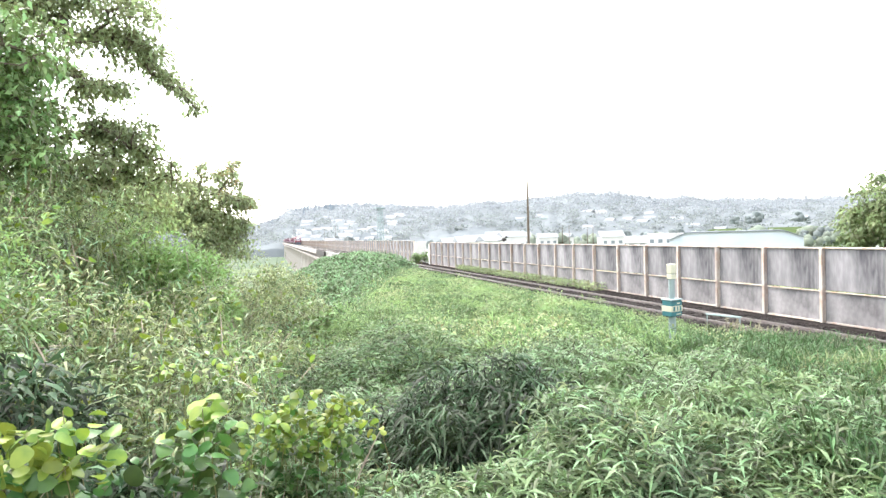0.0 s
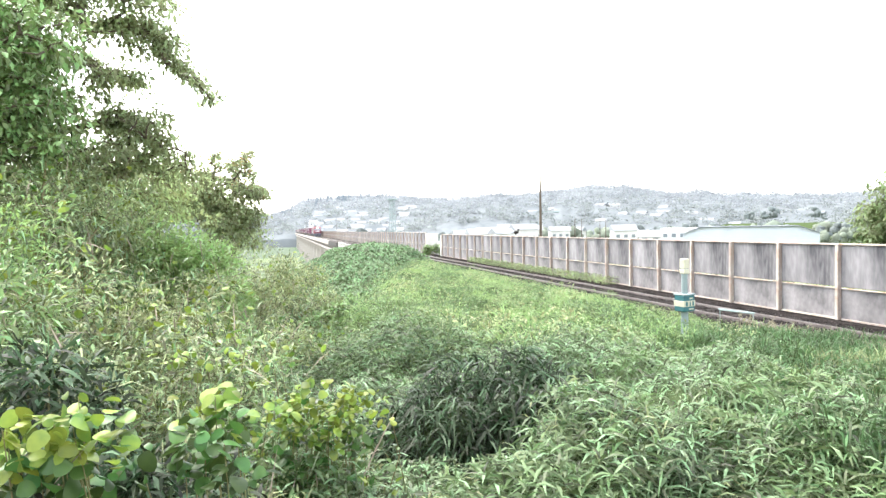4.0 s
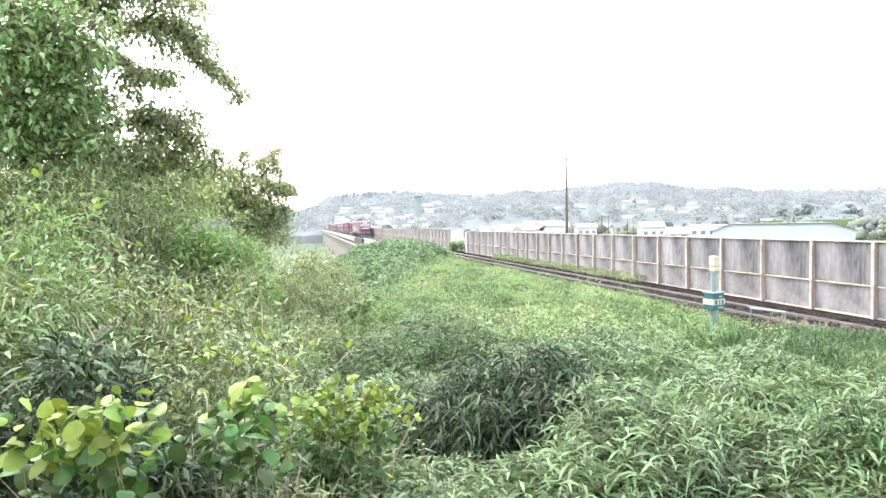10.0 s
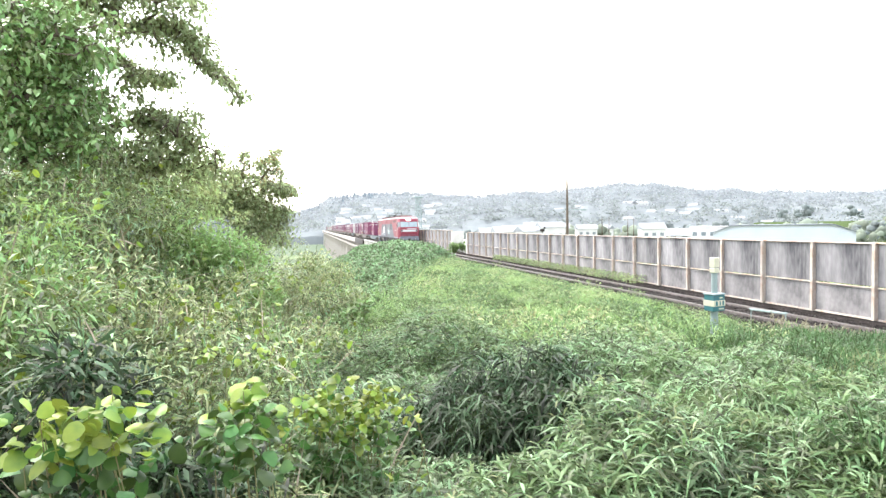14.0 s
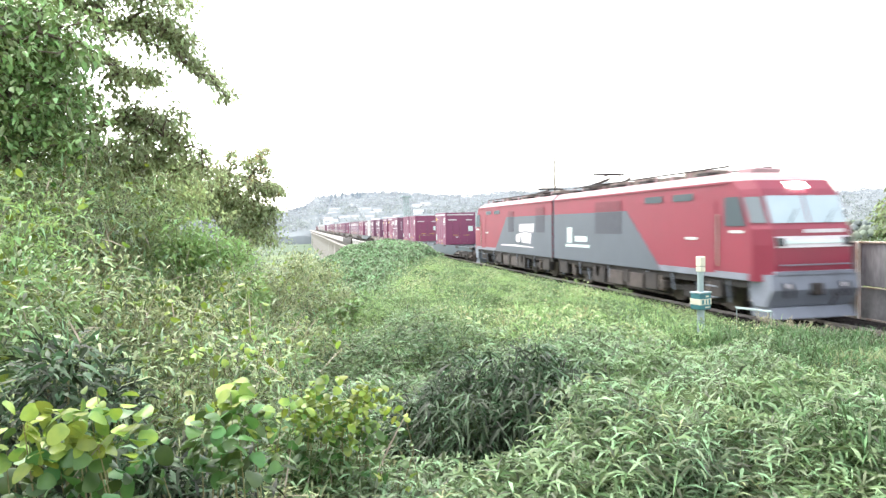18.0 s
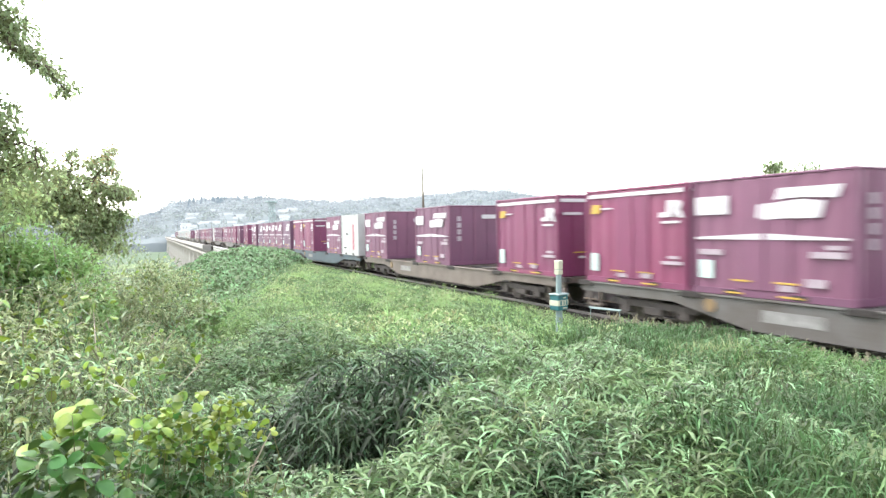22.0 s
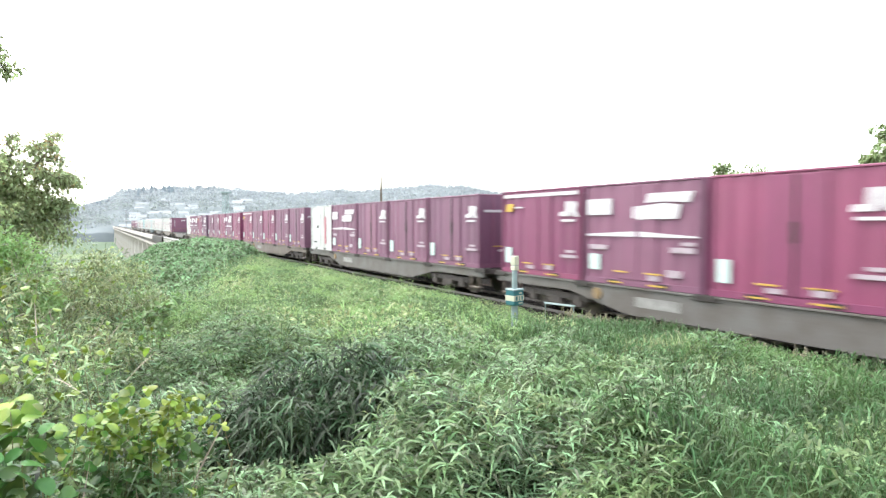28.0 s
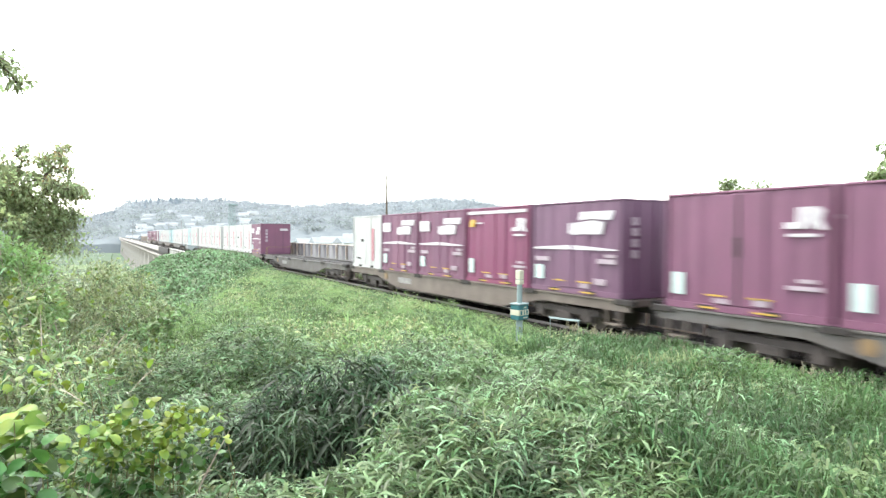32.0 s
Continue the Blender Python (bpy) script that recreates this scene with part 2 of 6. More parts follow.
# conifers, grey woods and far ridge: haze painted into the base colour too
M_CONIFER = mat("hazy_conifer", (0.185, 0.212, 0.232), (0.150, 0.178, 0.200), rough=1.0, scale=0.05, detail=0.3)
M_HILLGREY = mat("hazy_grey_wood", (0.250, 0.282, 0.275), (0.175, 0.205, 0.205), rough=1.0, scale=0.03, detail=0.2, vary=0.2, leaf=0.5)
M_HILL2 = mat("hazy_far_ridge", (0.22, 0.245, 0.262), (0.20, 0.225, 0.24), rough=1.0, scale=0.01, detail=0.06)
M_HOUSE = mat("pale_house_wall", (0.62, 0.61, 0.59), (0.52, 0.51, 0.50), scale=0.3, detail=3)
M_ROOF = mat("grey_tile_roof", (0.280, 0.292, 0.305), (0.215, 0.228, 0.240), scale=0.5, detail=5, rough=0.97)
M_SHED = mat("pale_blue_sheet", (0.52, 0.56, 0.61), (0.45, 0.49, 0.54), rough=0.6, scale=0.3, detail=4)


# ---- mesh helpers ----
def mesh_of(name, bm, material, smooth=False):
    me = bpy.data.meshes.new(name)
    bm.to_mesh(me)
    bm.free()
    me.materials.append(material)
    if smooth:
        for p in me.polygons:
            p.use_smooth = True
    return me


def part(name, bm, material, parent, label="", smooth=False, at=None):
    """One mesh object under a thing or a part."""
    ob = new(name, mesh_of(name, bm, material, smooth) if isinstance(bm, bmesh.types.BMesh) else bm)
    ob.parent = parent
    if at is not None:
        ob.matrix_basis = at
    if label:
        ob["label"] = label
    return ob


def thing(name, label, category, group="", at=None, kind="", data=None):
    ob = new(name, data)
    if at is not None:
        ob.matrix_basis = at
    return tagged(ob, label, category, group, kind)


def box(bm, x0, x1, y0, y1, z0, z1, bevel=0.0):
    v = [bm.verts.new(c) for c in ((x0, y0, z0), (x1, y0, z0), (x1, y1, z0), (x0, y1, z0), (x0, y0, z1), (x1, y0, z1), (x1, y1, z1), (x0, y1, z1))]
    f = [bm.faces.new([v[i] for i in q]) for q in ((3, 2, 1, 0), (4, 5, 6, 7), (0, 1, 5, 4), (1, 2, 6, 5), (2, 3, 7, 6), (3, 0, 4, 7))]
    if bevel:
        es = {e for q in f for e in q.edges}
        bmesh.ops.bevel(bm, geom=list(es), offset=bevel, segments=1, affect="EDGES")
    return bm


def boxes(*specs, bevel=0.0):
    bm = bmesh.new()
    for s in specs:
        box(bm, *s, bevel=bevel)
    return bm


def prism(bm, pts, axis, a, b):
    """A polygon given in two coordinates, drawn out along the third axis from a to b."""
    def p3(u, w, h):
        return {"x": (h, u, w), "y": (u, h, w), "z": (u, w, h)}[axis]
    lo, hi = [bm.verts.new(p3(u, w, a)) for u, w in pts], [bm.verts.new(p3(u, w, b)) for u, w in pts]
    bm.faces.new(lo)
    bm.faces.new(hi[::-1])
    k = len(pts)
    for i in range(k):
        bm.faces.new((lo[i], hi[i], hi[(i + 1) % k], lo[(i + 1) % k]))
    bmesh.ops.recalc_face_normals(bm, faces=bm.faces[:])
    return bm


def tube(bm, pts, radii, sides=6):
    """A tapered tube through points."""
    rings = []
    for i, (p, r) in enumerate(zip(pts, radii)):
        p = Vector(p)
        d = (Vector(pts[min(i + 1, len(pts) - 1)]) - Vector(pts[max(i - 1, 0)])).normalized()
        u = d.orthogonal().normalized()
        w = d.cross(u)
        rings.append([bm.verts.new(p + (u * math.cos(2 * math.pi * k / sides) + w * math.sin(2 * math.pi * k / sides)) * r) for k in range(sides)])
    for a, b in zip(rings, rings[1:]):
        for k in range(sides):
            bm.faces.new((a[k], a[(k + 1) % sides], b[(k + 1) % sides], b[k]))
    bm.faces.new(rings[0][::-1])
    bm.faces.new(rings[-1])
    return bm


def drum(bm, x0, x1, y, z, r, sides=18):
    """A cylinder with its axis along x."""
    return prism(bm, [(y + r * math.cos(2 * math.pi * k / sides), z + r * math.sin(2 * math.pi * k / sides)) for k in range(sides)], "x", x0, x1)


def raw_mesh(name, verts, faces, material, smooth=False):
    """A mesh from arrays: verts (n, 3), faces (m, k)."""
    verts, faces = np.asarray(verts, dtype=np.float32), np.asarray(faces, dtype=np.int32)
    me = bpy.data.meshes.new(name)
    k = faces.shape[1]
    me.vertices.add(len(verts))
    me.vertices.foreach_set("co", verts.ravel())
    me.loops.add(faces.size)
    me.loops.foreach_set("vertex_index", faces.ravel())
    me.polygons.add(len(faces))
    me.polygons.foreach_set("loop_start", np.arange(0, faces.size, k, dtype=np.int32))
    me.polygons.foreach_set("loop_total", np.full(len(faces), k, dtype=np.int32))
    if smooth:
        me.polygons.foreach_set("use_smooth", np.ones(len(faces), dtype=bool))
    me.update(calc_edges=True)
    me.materials.append(material)
    return me


rng = np.random.default_rng(7)


def unit(a):
    return a / np.maximum(np.linalg.norm(a, axis=1, keepdims=True), 1e-6)


def leaves(name, pos, way, length, width, material, droop=0.3, broad=False, plain=False):
    """Many leaves as one mesh: each a keeled blade that starts at pos, points along way and bends down."""
    n = len(pos)
    way = unit(way)
    side = unit(np.cross(way, rng.normal(size=(n, 3)) * 0.5 + np.array([0, 0, 1.0])))
    up = np.cross(side, way)
    L, Wd = np.broadcast_to(length, n)[:, None], np.broadcast_to(width, n)[:, None]
    down = np.array([0, 0, -1.0]) * L * droop
    if broad and not plain:
        prof = ((0.0, 0.20), (0.10, 0.42), (0.40, 0.57), (0.72, 0.48), (0.92, 0.24))
    else:
        prof = ((0.0, 0.16), (0.42, 0.52))
    vs, keel = [], 0.30 if broad else 0.2
    for a, w in prof:
        c = pos + way * L * a + down * a * a
        vs += [c - side * Wd * w + up * Wd * keel * w, c + side * Wd * w + up * Wd * keel * w]
    vs.append(pos + way * L + down)
    V = np.stack(vs, 1).reshape(-1, 3)
    m = len(prof)
    b = np.arange(n)[:, None] * (2 * m + 1)
    q = np.concatenate([b + 2 * k + np.array([[0, 1, 3, 2]]) for k in range(m - 1)])
    tri = np.concatenate([q[:, [0, 1, 2]], q[:, [0, 2, 3]], b + 2 * m - 2 + np.array([[0, 1, 2]])])
    return raw_mesh(name, V, tri, material)


def upward(n, spread):
    return unit(rng.normal(size=(n, 3)) * spread + np.array([0, 0, 1.0]))


def ball(n):
    return unit(rng.normal(size=(n, 3)))


# ---- ground ----
TRACK = 12.42
BARRIER = 14.6


def smooth(a):
    a = np.clip(a, 0, 1)
    return a * a * (3 - 2 * a)


def crowns(u, v, which=False):
    """Rounded bumps on a jittered grid, 0 to 1, like crowns or clumps; or a random number for each bump."""
    iu, iv_ = np.floor(u), np.floor(v)
    best, tag = np.full(u.shape, 9.0), np.zeros(u.shape)
    for du in (-1, 0, 1):
        for dv in (-1, 0, 1):
            cu, cv = iu + du, iv_ + dv
            h = np.sin(cu * 127.1 + cv * 311.7) * 43758.5453
            g = np.sin(cu * 269.5 + cv * 183.3) * 24634.6345
            d2 = (cu + (h - np.floor(h)) - u) ** 2 + (cv + (g - np.floor(g)) - v) ** 2
            tag = np.where(d2 < best, h * 7.31 - np.floor(h * 7.31), tag)
            best = np.minimum(best, d2)
    if which:
        return tag
    return np.sqrt(np.clip(1 - best, 0, 1))


def clump_uv(x, y):
    return x / 1.25 + 0.25 * np.sin(0.9 * y), y / 1.55 + 0.25 * np.sin(1.1 * x)


def clump_relief(x, y):
    """Rounded weed clumps on the open bank, fading towards the track, the slope and the hollow."""
    u, v = clump_uv(x, y)
    b = 0.66 * crowns(u, v) + 0.22 * crowns(x / 0.5 + 7.3, y / 0.55) - 0.44
    open_bank = smooth((x - 0.9) / 1.2) * smooth((9.3 - x) / 1.8) * smooth((np.hypot(x, y) - 2.6) / 2) * (1 - smooth((y - 46) / 6))
    open_bank = open_bank * (1 - np.exp(-((x - 8.2) ** 2 + (y - 11.4) ** 2) / 1.6))
    return b * open_bank * (1 - np.exp(-((x - 1.5) ** 2 + (y - 5.1) ** 2) / 0.9))


def ground(x, y):
    """Height of the ground, metres above the rails."""
    x, y = np.asarray(x, dtype=float), np.asarray(y, dtype=float)
    edge = np.interp(y, [-5, 8, 14, 20, 44, 60], [0.4, 0.9, 1.5, 2.7, 9.6, 10.0])
    bank = -0.12 + 0.62 * np.exp(-((y - 1) / 13.0) ** 2) * np.clip((9.8 - x) / 8.5, 0, 1.3)
    bank = bank + 0.10 * np.exp(-((x - 9.5) / 0.9) ** 2)
    bank = np.where(x > 9.6, bank - 0.14 * smooth((x - 9.6) / 0.9), bank)
    fall = np.clip(edge - x, 0, 30) * 0.62 * smooth((y - 4) / 8)
    left = np.where(x < 0, 0.40 - 0.34 * x, 0.40 - 1.1 * x) - np.clip(y - 20, 0, 60) * 0.55
    left = np.minimum(left, 3.2 - np.clip(y - 20, 0, 60) * 0.55)
    z = np.where(x < edge, np.maximum(bank - fall, left), bank)
    z = np.where(x > 15, -0.45 - 5.5 * smooth((x - 19) / 22), z)
    z = z - 14 * smooth((y - 58) / 24) * (x < 400)
    relief = 0.07 * np.sin(x * 1.7 + 0.6 * y) + 0.08 * np.sin(0.9 * x - 1.1 * y + 1.0) * np.sin(0.7 * x + 0.5 * y) + 0.05 * np.sin(2.6 * x + 1.9 * y)
    z = z + relief * smooth((9.6 - x) / 1.5) * (y < 60) * smooth((np.hypot(x, y) - 2) / 4)
    z = z + clump_relief(x, y) - 0.16 * np.exp(-((x - 8.2) ** 2 + (y - 11.4) ** 2) / 1.3)
    z = z + 7.8 * smooth((x - 52) / 26) * smooth((y - 30) / 50) * (z < -5.0)
    return np.maximum(z, -14.0)


def graded(fine0, fine1, step, far0, far1):
    a = list(np.arange(fine0, fine1 + 1e-6, step))
    s, v = step, fine1
    while v < far1:
        s *= 1.25
        v += s
        a.append(v)
    s, v = step, fine0
    while v > far0:
        s *= 1.25
        v -= s
        a.insert(0, v)
    return np.array(a)


def sheet(xs, ys, f):
    gx, gy = np.meshgrid(xs, ys)
    V = np.stack([gx, gy, f(gx, gy)], -1).reshape(-1, 3)
    nx, ny = len(xs), len(ys)
    i = (np.arange(ny - 1)[:, None] * nx + np.arange(nx - 1)).ravel()
    return V, np.stack([i, i + 1, i + nx + 1, i + nx], 1)


gv, gf = sheet(graded(-2, 11, 0.2, -4500, 4500), graded(-3, 50, 0.25, -4500, 4500), ground)
tagged(new("ground", raw_mesh("ground", gv, gf, M_SOIL, True)), "earth bank beside the railway and valley floor", "ground", kind="structure")


def slab(name, pts, z, thick, material, label, category):
    bm = prism(bmesh.new(), pts, "z", z - thick, z)
    return tagged(new(name, mesh_of(name, bm, material)), label, category, kind="structure")


# valley fields, laid flat on the valley floor
slab("valley_meadow", [(-400, 95), (700, 95), (1400, 900), (-900, 900)], -13.85, 0.2, M_FIELD, "green meadow on the valley floor", "field")
for k, (x0, x1, y0, y1) in enumerate(((-6, 8, 150, 172), (-10, 7, 205, 232), (-16, 8, 262, 300), (-30, 6, 330, 380), (60, 150, 330, 420), (70, 190, 440, 520), (100, 240, 540, 640), (-60, -14, 180, 240))):
    slab("paddy_field", [(x0, y0), (x1, y0 + 3), (x1 + 2, y1), (x0 - 3, y1 - 2)], -13.70, 0.15, M_PADDY, "pale green rice paddy on the valley floor", "field")
slab("field_track", [(-40, 186), (9, 186), (9, 191), (-40, 191)], -13.62, 0.15, M_PATH, "pale dirt farm track between paddies", "track")


# ---- railway ----
RAILZ = -0.05
ballast = thing("ballast_bed", "brown stone ballast under the single railway track", "ballast", kind="structure")
bm = bmesh.new()
for ya, yb in ((-60, 62.5), (62.5, 640)):
    prism(bm, [(TRACK - 1.75, -0.75), (TRACK - 1.15, RAILZ - 0.10), (TRACK + 1.15, RAILZ - 0.10), (TRACK + 2.72, -0.20), (TRACK + 2.72, -0.75)], "y", ya, yb)
part("bed", bm, M_BALLAST, ballast)
n = 15000
sx, sy = rng.uniform(TRACK - 1.6, TRACK + 2.0, n), 6 + 40 * rng.random(n) ** 1.5
sz = np.interp(sx, [TRACK - 1.75, TRACK - 1.15, TRACK + 1.15, TRACK + 2.1], [-0.72, RAILZ - 0.10, RAILZ - 0.10, -0.22])
tet = np.array([(1, 1, 1), (1, -1, -1), (-1, 1, -1), (-1, -1, 1)]) * 0.58
sv = (np.stack([sx, sy, sz + 0.01], 1)[:, None] + (tet[None] * rng.uniform(0.6, 1.3, (n, 4, 1)) + rng.normal(size=(n, 4, 3)) * 0.25) * rng.uniform(0.02, 0.05, (n, 1, 1))).reshape(-1, 3)
sf = (np.arange(n)[:, None, None] * 4 + np.array([[0, 1, 2], [0, 3, 1], [0, 2, 3], [1, 3, 2]])[None]).reshape(-1, 3)
tagged(part("stones", raw_mesh("stones", sv, sf, M_BALLAST), None, ballast), kind="stuff")

railway = thing("railway_track", "single railway track with rusty rails on sleepers", "track", kind="structure")
for side in (-1, 1):
    x = TRACK + side * 0.555
    bm = boxes((x - 0.065, x + 0.065, -60, 640, RAILZ - 0.17, RAILZ - 0.14), (x - 0.01, x + 0.01, -60, 640, RAILZ - 0.14, RAILZ - 0.04), (x - 0.034, x + 0.034, -60, 640, RAILZ - 0.04, RAILZ - 0.004))
    rail = part("rail", bm, M_RAIL, railway, "rusty steel rail")
    part("rail_head", boxes((x - 0.024, x + 0.024, -60, 640, RAILZ - 0.004, RAILZ)), M_RAILTOP, rail, "polished running surface")
me_sleeper = mesh_of("sleeper", boxes((-1.0, 1.0, -0.11, 0.11, -0.14, 0), bevel=0.015), M_SLEEPER)
for k in range(150):
    part("sleeper", me_sleeper, None, railway, at=pose(TRACK, -4 + k * 0.62, RAILZ - 0.085, 0, 0, rng.normal() * 0.4))


def barrier_run(root, y0, y1, step, bottom, top, mid):
    """Posts, rails and two rows of concrete panels along the far side of the track."""
    n = int(round((y1 - y0) / step))
    step = (y1 - y0) / n
    h = top - bottom
    me_post = mesh_of("barrier_post", boxes((-0.10, 0.06, -0.045, 0.045, 0, h - 0.02), (-0.12, -0.10, -0.046, 0.046, 0, h - 0.03), bevel=0.008), M_POST)
    me_up = mesh_of("upper_panel", boxes((0, 0.07, 0.05, step - 0.05, mid - bottom + 0.03, h - 0.05), bevel=0.006), M_PANEL)
    me_lo = mesh_of("lower_panel", boxes((0.005, 0.075, 0.05, step - 0.05, 0, mid - bottom - 0.03), bevel=0.006), M_PANEL2)
    me_cap = mesh_of("cap_rail", boxes((-0.06, 0.10, 0, step, h - 0.05, h - 0.005), bevel=0.008), M_POST)
    me_mid = mesh_of("mid_rail", boxes((-0.045, 0.0, 0.06, step - 0.06, mid - bottom - 0.016, mid - bottom + 0.018), bevel=0.006), M_POST)
    me_low = mesh_of("sill_rail", boxes((-0.04, 0.0, 0.07, step - 0.07, 0.0, 0.05), bevel=0.006), M_POST)
    for k in range(n + 1):
        y = y0 + k * step
        part("barrier_post", me_post, None, root, "cream steel post streaked with rust" if k == 0 else "", at=pose(BARRIER, y, bottom, rng.normal() * 0.35, rng.normal() * 0.35))
        if k < n:
            for nm, me in (("upper_panel", me_up), ("lower_panel", me_lo), ("cap_rail", me_cap), ("mid_rail", me_mid), ("sill_rail", me_low)):
                part(nm, me, None, root, at=pose(BARRIER, y, bottom + rng.normal() * 0.004, 0, 0, rng.normal() * 0.12))


near_wall = thing("wall_noise_barrier", "stained grey concrete panel barrier with rusty cream posts", "wall", kind="structure")
barrier_run(near_wall, 13.66 - 12 * 2.085, 13.66 + 21 * 2.085, 2.085, -0.16, 1.92, 0.71)
far_wall = thing("wall_bridge_barrier", "grey concrete panel barrier on the far side of the viaduct", "wall", kind="structure")
barrier_run(far_wall, 64.6, 330.0, 2.085, -0.25, 2.05, 0.85)
# low white return walls at the gap between the two barriers
gap = thing("wall_gap_return", "low white painted end walls at the barrier gap", "wall", kind="structure")
part("end_wall", boxes((BARRIER - 0.15, BARRIER + 0.9, 57.55, 57.9, -0.5, 1.80), bevel=0.02), M_WHITE, gap)
part("end_wall", boxes((BARRIER - 0.1, BARRIER + 1.2, 64.05, 64.4, -0.7, 1.95), bevel=0.02), M_WHITE, gap)
part("low_wall", boxes((BARRIER + 1.0, BARRIER + 1.25, 57.9, 64.05, -0.8, 1.1), bevel=0.02), M_WHITE, gap)

# ---- viaduct ----
BX = 10.0
viaduct = thing("viaduct", "long pale concrete railway viaduct across the valley", "bridge", kind="structure")
part("deck", boxes((BX + 0.2, 15.2, 62.6, 640, -1.0, -0.78)), M_CONC, viaduct)
# recess shade under the deck is painted as a darker concrete
part("girder", boxes((BX + 0.75, 14.4, 62.6, 640, -1.9, -1.0)), M_CONCSHADE, viaduct, "recessed girder web with its shade put into the colour")
part("flange", boxes((BX + 0.35, 14.8, 62.6, 640, -2.35, -1.9), bevel=0.02), M_CONC, viaduct)
me_par = mesh_of("parapet", boxes((0, 0.2, 0.03, 9.97, -0.95, 0.08), bevel=0.02), M_CONC)
for k in range(49):
    part("parapet", me_par, None, viaduct, at=pose(BX, 146 + k * 10, 0))
# solid dark box added where the gap in the parapet looks dark
part("dark_gap_box", boxes((BX - 0.25, BX + 0.2, 123, 146, -1.0, 0.05)), M_DARK, viaduct, "solid dark box standing in for the dark gap in the parapet")
me_bal = mesh_of("baluster", boxes((0, 0.10, -0.06, 0.06, -0.80, 0.02)), M_WHITE)
for k in range(40):
    part("baluster", me_bal, None, viaduct, at=pose(BX + 0.05, 64 + k * 1.5, 0))
part("handrail", boxes((BX, BX + 0.2, 63, 123, 0.0, 0.10), (BX + 0.06, BX + 0.14, 63, 123, -0.42, -0.34)), M_WHITE, viaduct)
part("kerb", boxes((BX, BX + 0.25, 63, 123, -1.0, -0.78)), M_CONC, viaduct)
bm = bmesh.new()
prism(bm, [(BX + 0.9, -2.35), (14.2, -2.35), (14.8, -14.2), (BX + 0.3, -14.2)], "y", -1.1, 1.1)
prism(bm, [(BX + 0.45, -2.36), (14.65, -2.36), (14.2, -3.4), (BX + 0.9, -3.4)], "y", -1.25, 1.25)
me_pier = mesh_of("pier", bm, M_CONC)
for k in range(24):
    part("pier", me_pier, None, viaduct, at=pose(0, 92 + k * 22, 0))
part("abutment", boxes((BX + 0.1, 15.1, 60.5, 63.0, -9, -1.0), bevel=0.05), M_CONC, viaduct)


# ---- train ----
SPEED, FRONT = 16.64, 14.0


def train_y(t):
    """Where the nose of the locomotive is at t seconds."""
    drift = np.interp(t, [0, 15, 17, 18, 19, 20, 21, 22, 23, 24, 25, 26, 27.5, 28.5, 29, 30, 31, 32], [0, 0, -0.4, -0.6, -0.5, -0.45, 0.05, 0.5, 0.9, 0.8, 0.75, 0.85, 0.55, 0.25, 0.15, 0.25, -0.2, -0.6])
    return FRONT + SPEED * (18.0 - t) + float(drift)


MOVING = []


def rolls(ob, offset, z=0.0):
    """Note a thing that moves with the train, its middle that many metres behind the nose."""
    ob.matrix_basis = pose(TRACK, train_y(0) + offset, z)
    MOVING.append((ob, offset, z))


def patch(u0, u1, w0, w1, proud=0.006, skew=0.0):
    """A thin raised marking on the side that faces the bank; u runs from the rear to the front, w upwards."""
    bm = bmesh.new()
    return prism(bm, [(-u0, w0), (-u1, w0), (-u1 - skew, w1), (-u0 - skew, w1)], "x", -1.225 - proud, -1.22)


def patches(*specs):
    bm = bmesh.new()
    for s in specs:
        u0, u1, w0, w1 = s[:4]
        skew = s[4] if len(s) > 4 else 0.0
        prism(bm, [(-u0, w0), (-u1, w0), (-u1 - skew, w1), (-u0 - skew, w1)], "x", -1.231, -1.21)
    return bm


def marks(name, specs, material, parent, label="", end=False):
    """Each marking a part of its own."""
    for sp in specs:
        part(name, end_patches(sp) if end else patches(sp), material, parent, label)


def end_patches(*specs):
    """Markings on the front end; u runs across from the bank side, w upwards."""
    bm = bmesh.new()
    for u0, u1, w0, w1 in specs:
        prism(bm, [(u0, w0), (u1, w0), (u1, w1), (u0, w1)], "y", -1.861, -1.845)
    return bm


CL, CW, CH = 3.70, 2.44, 2.53


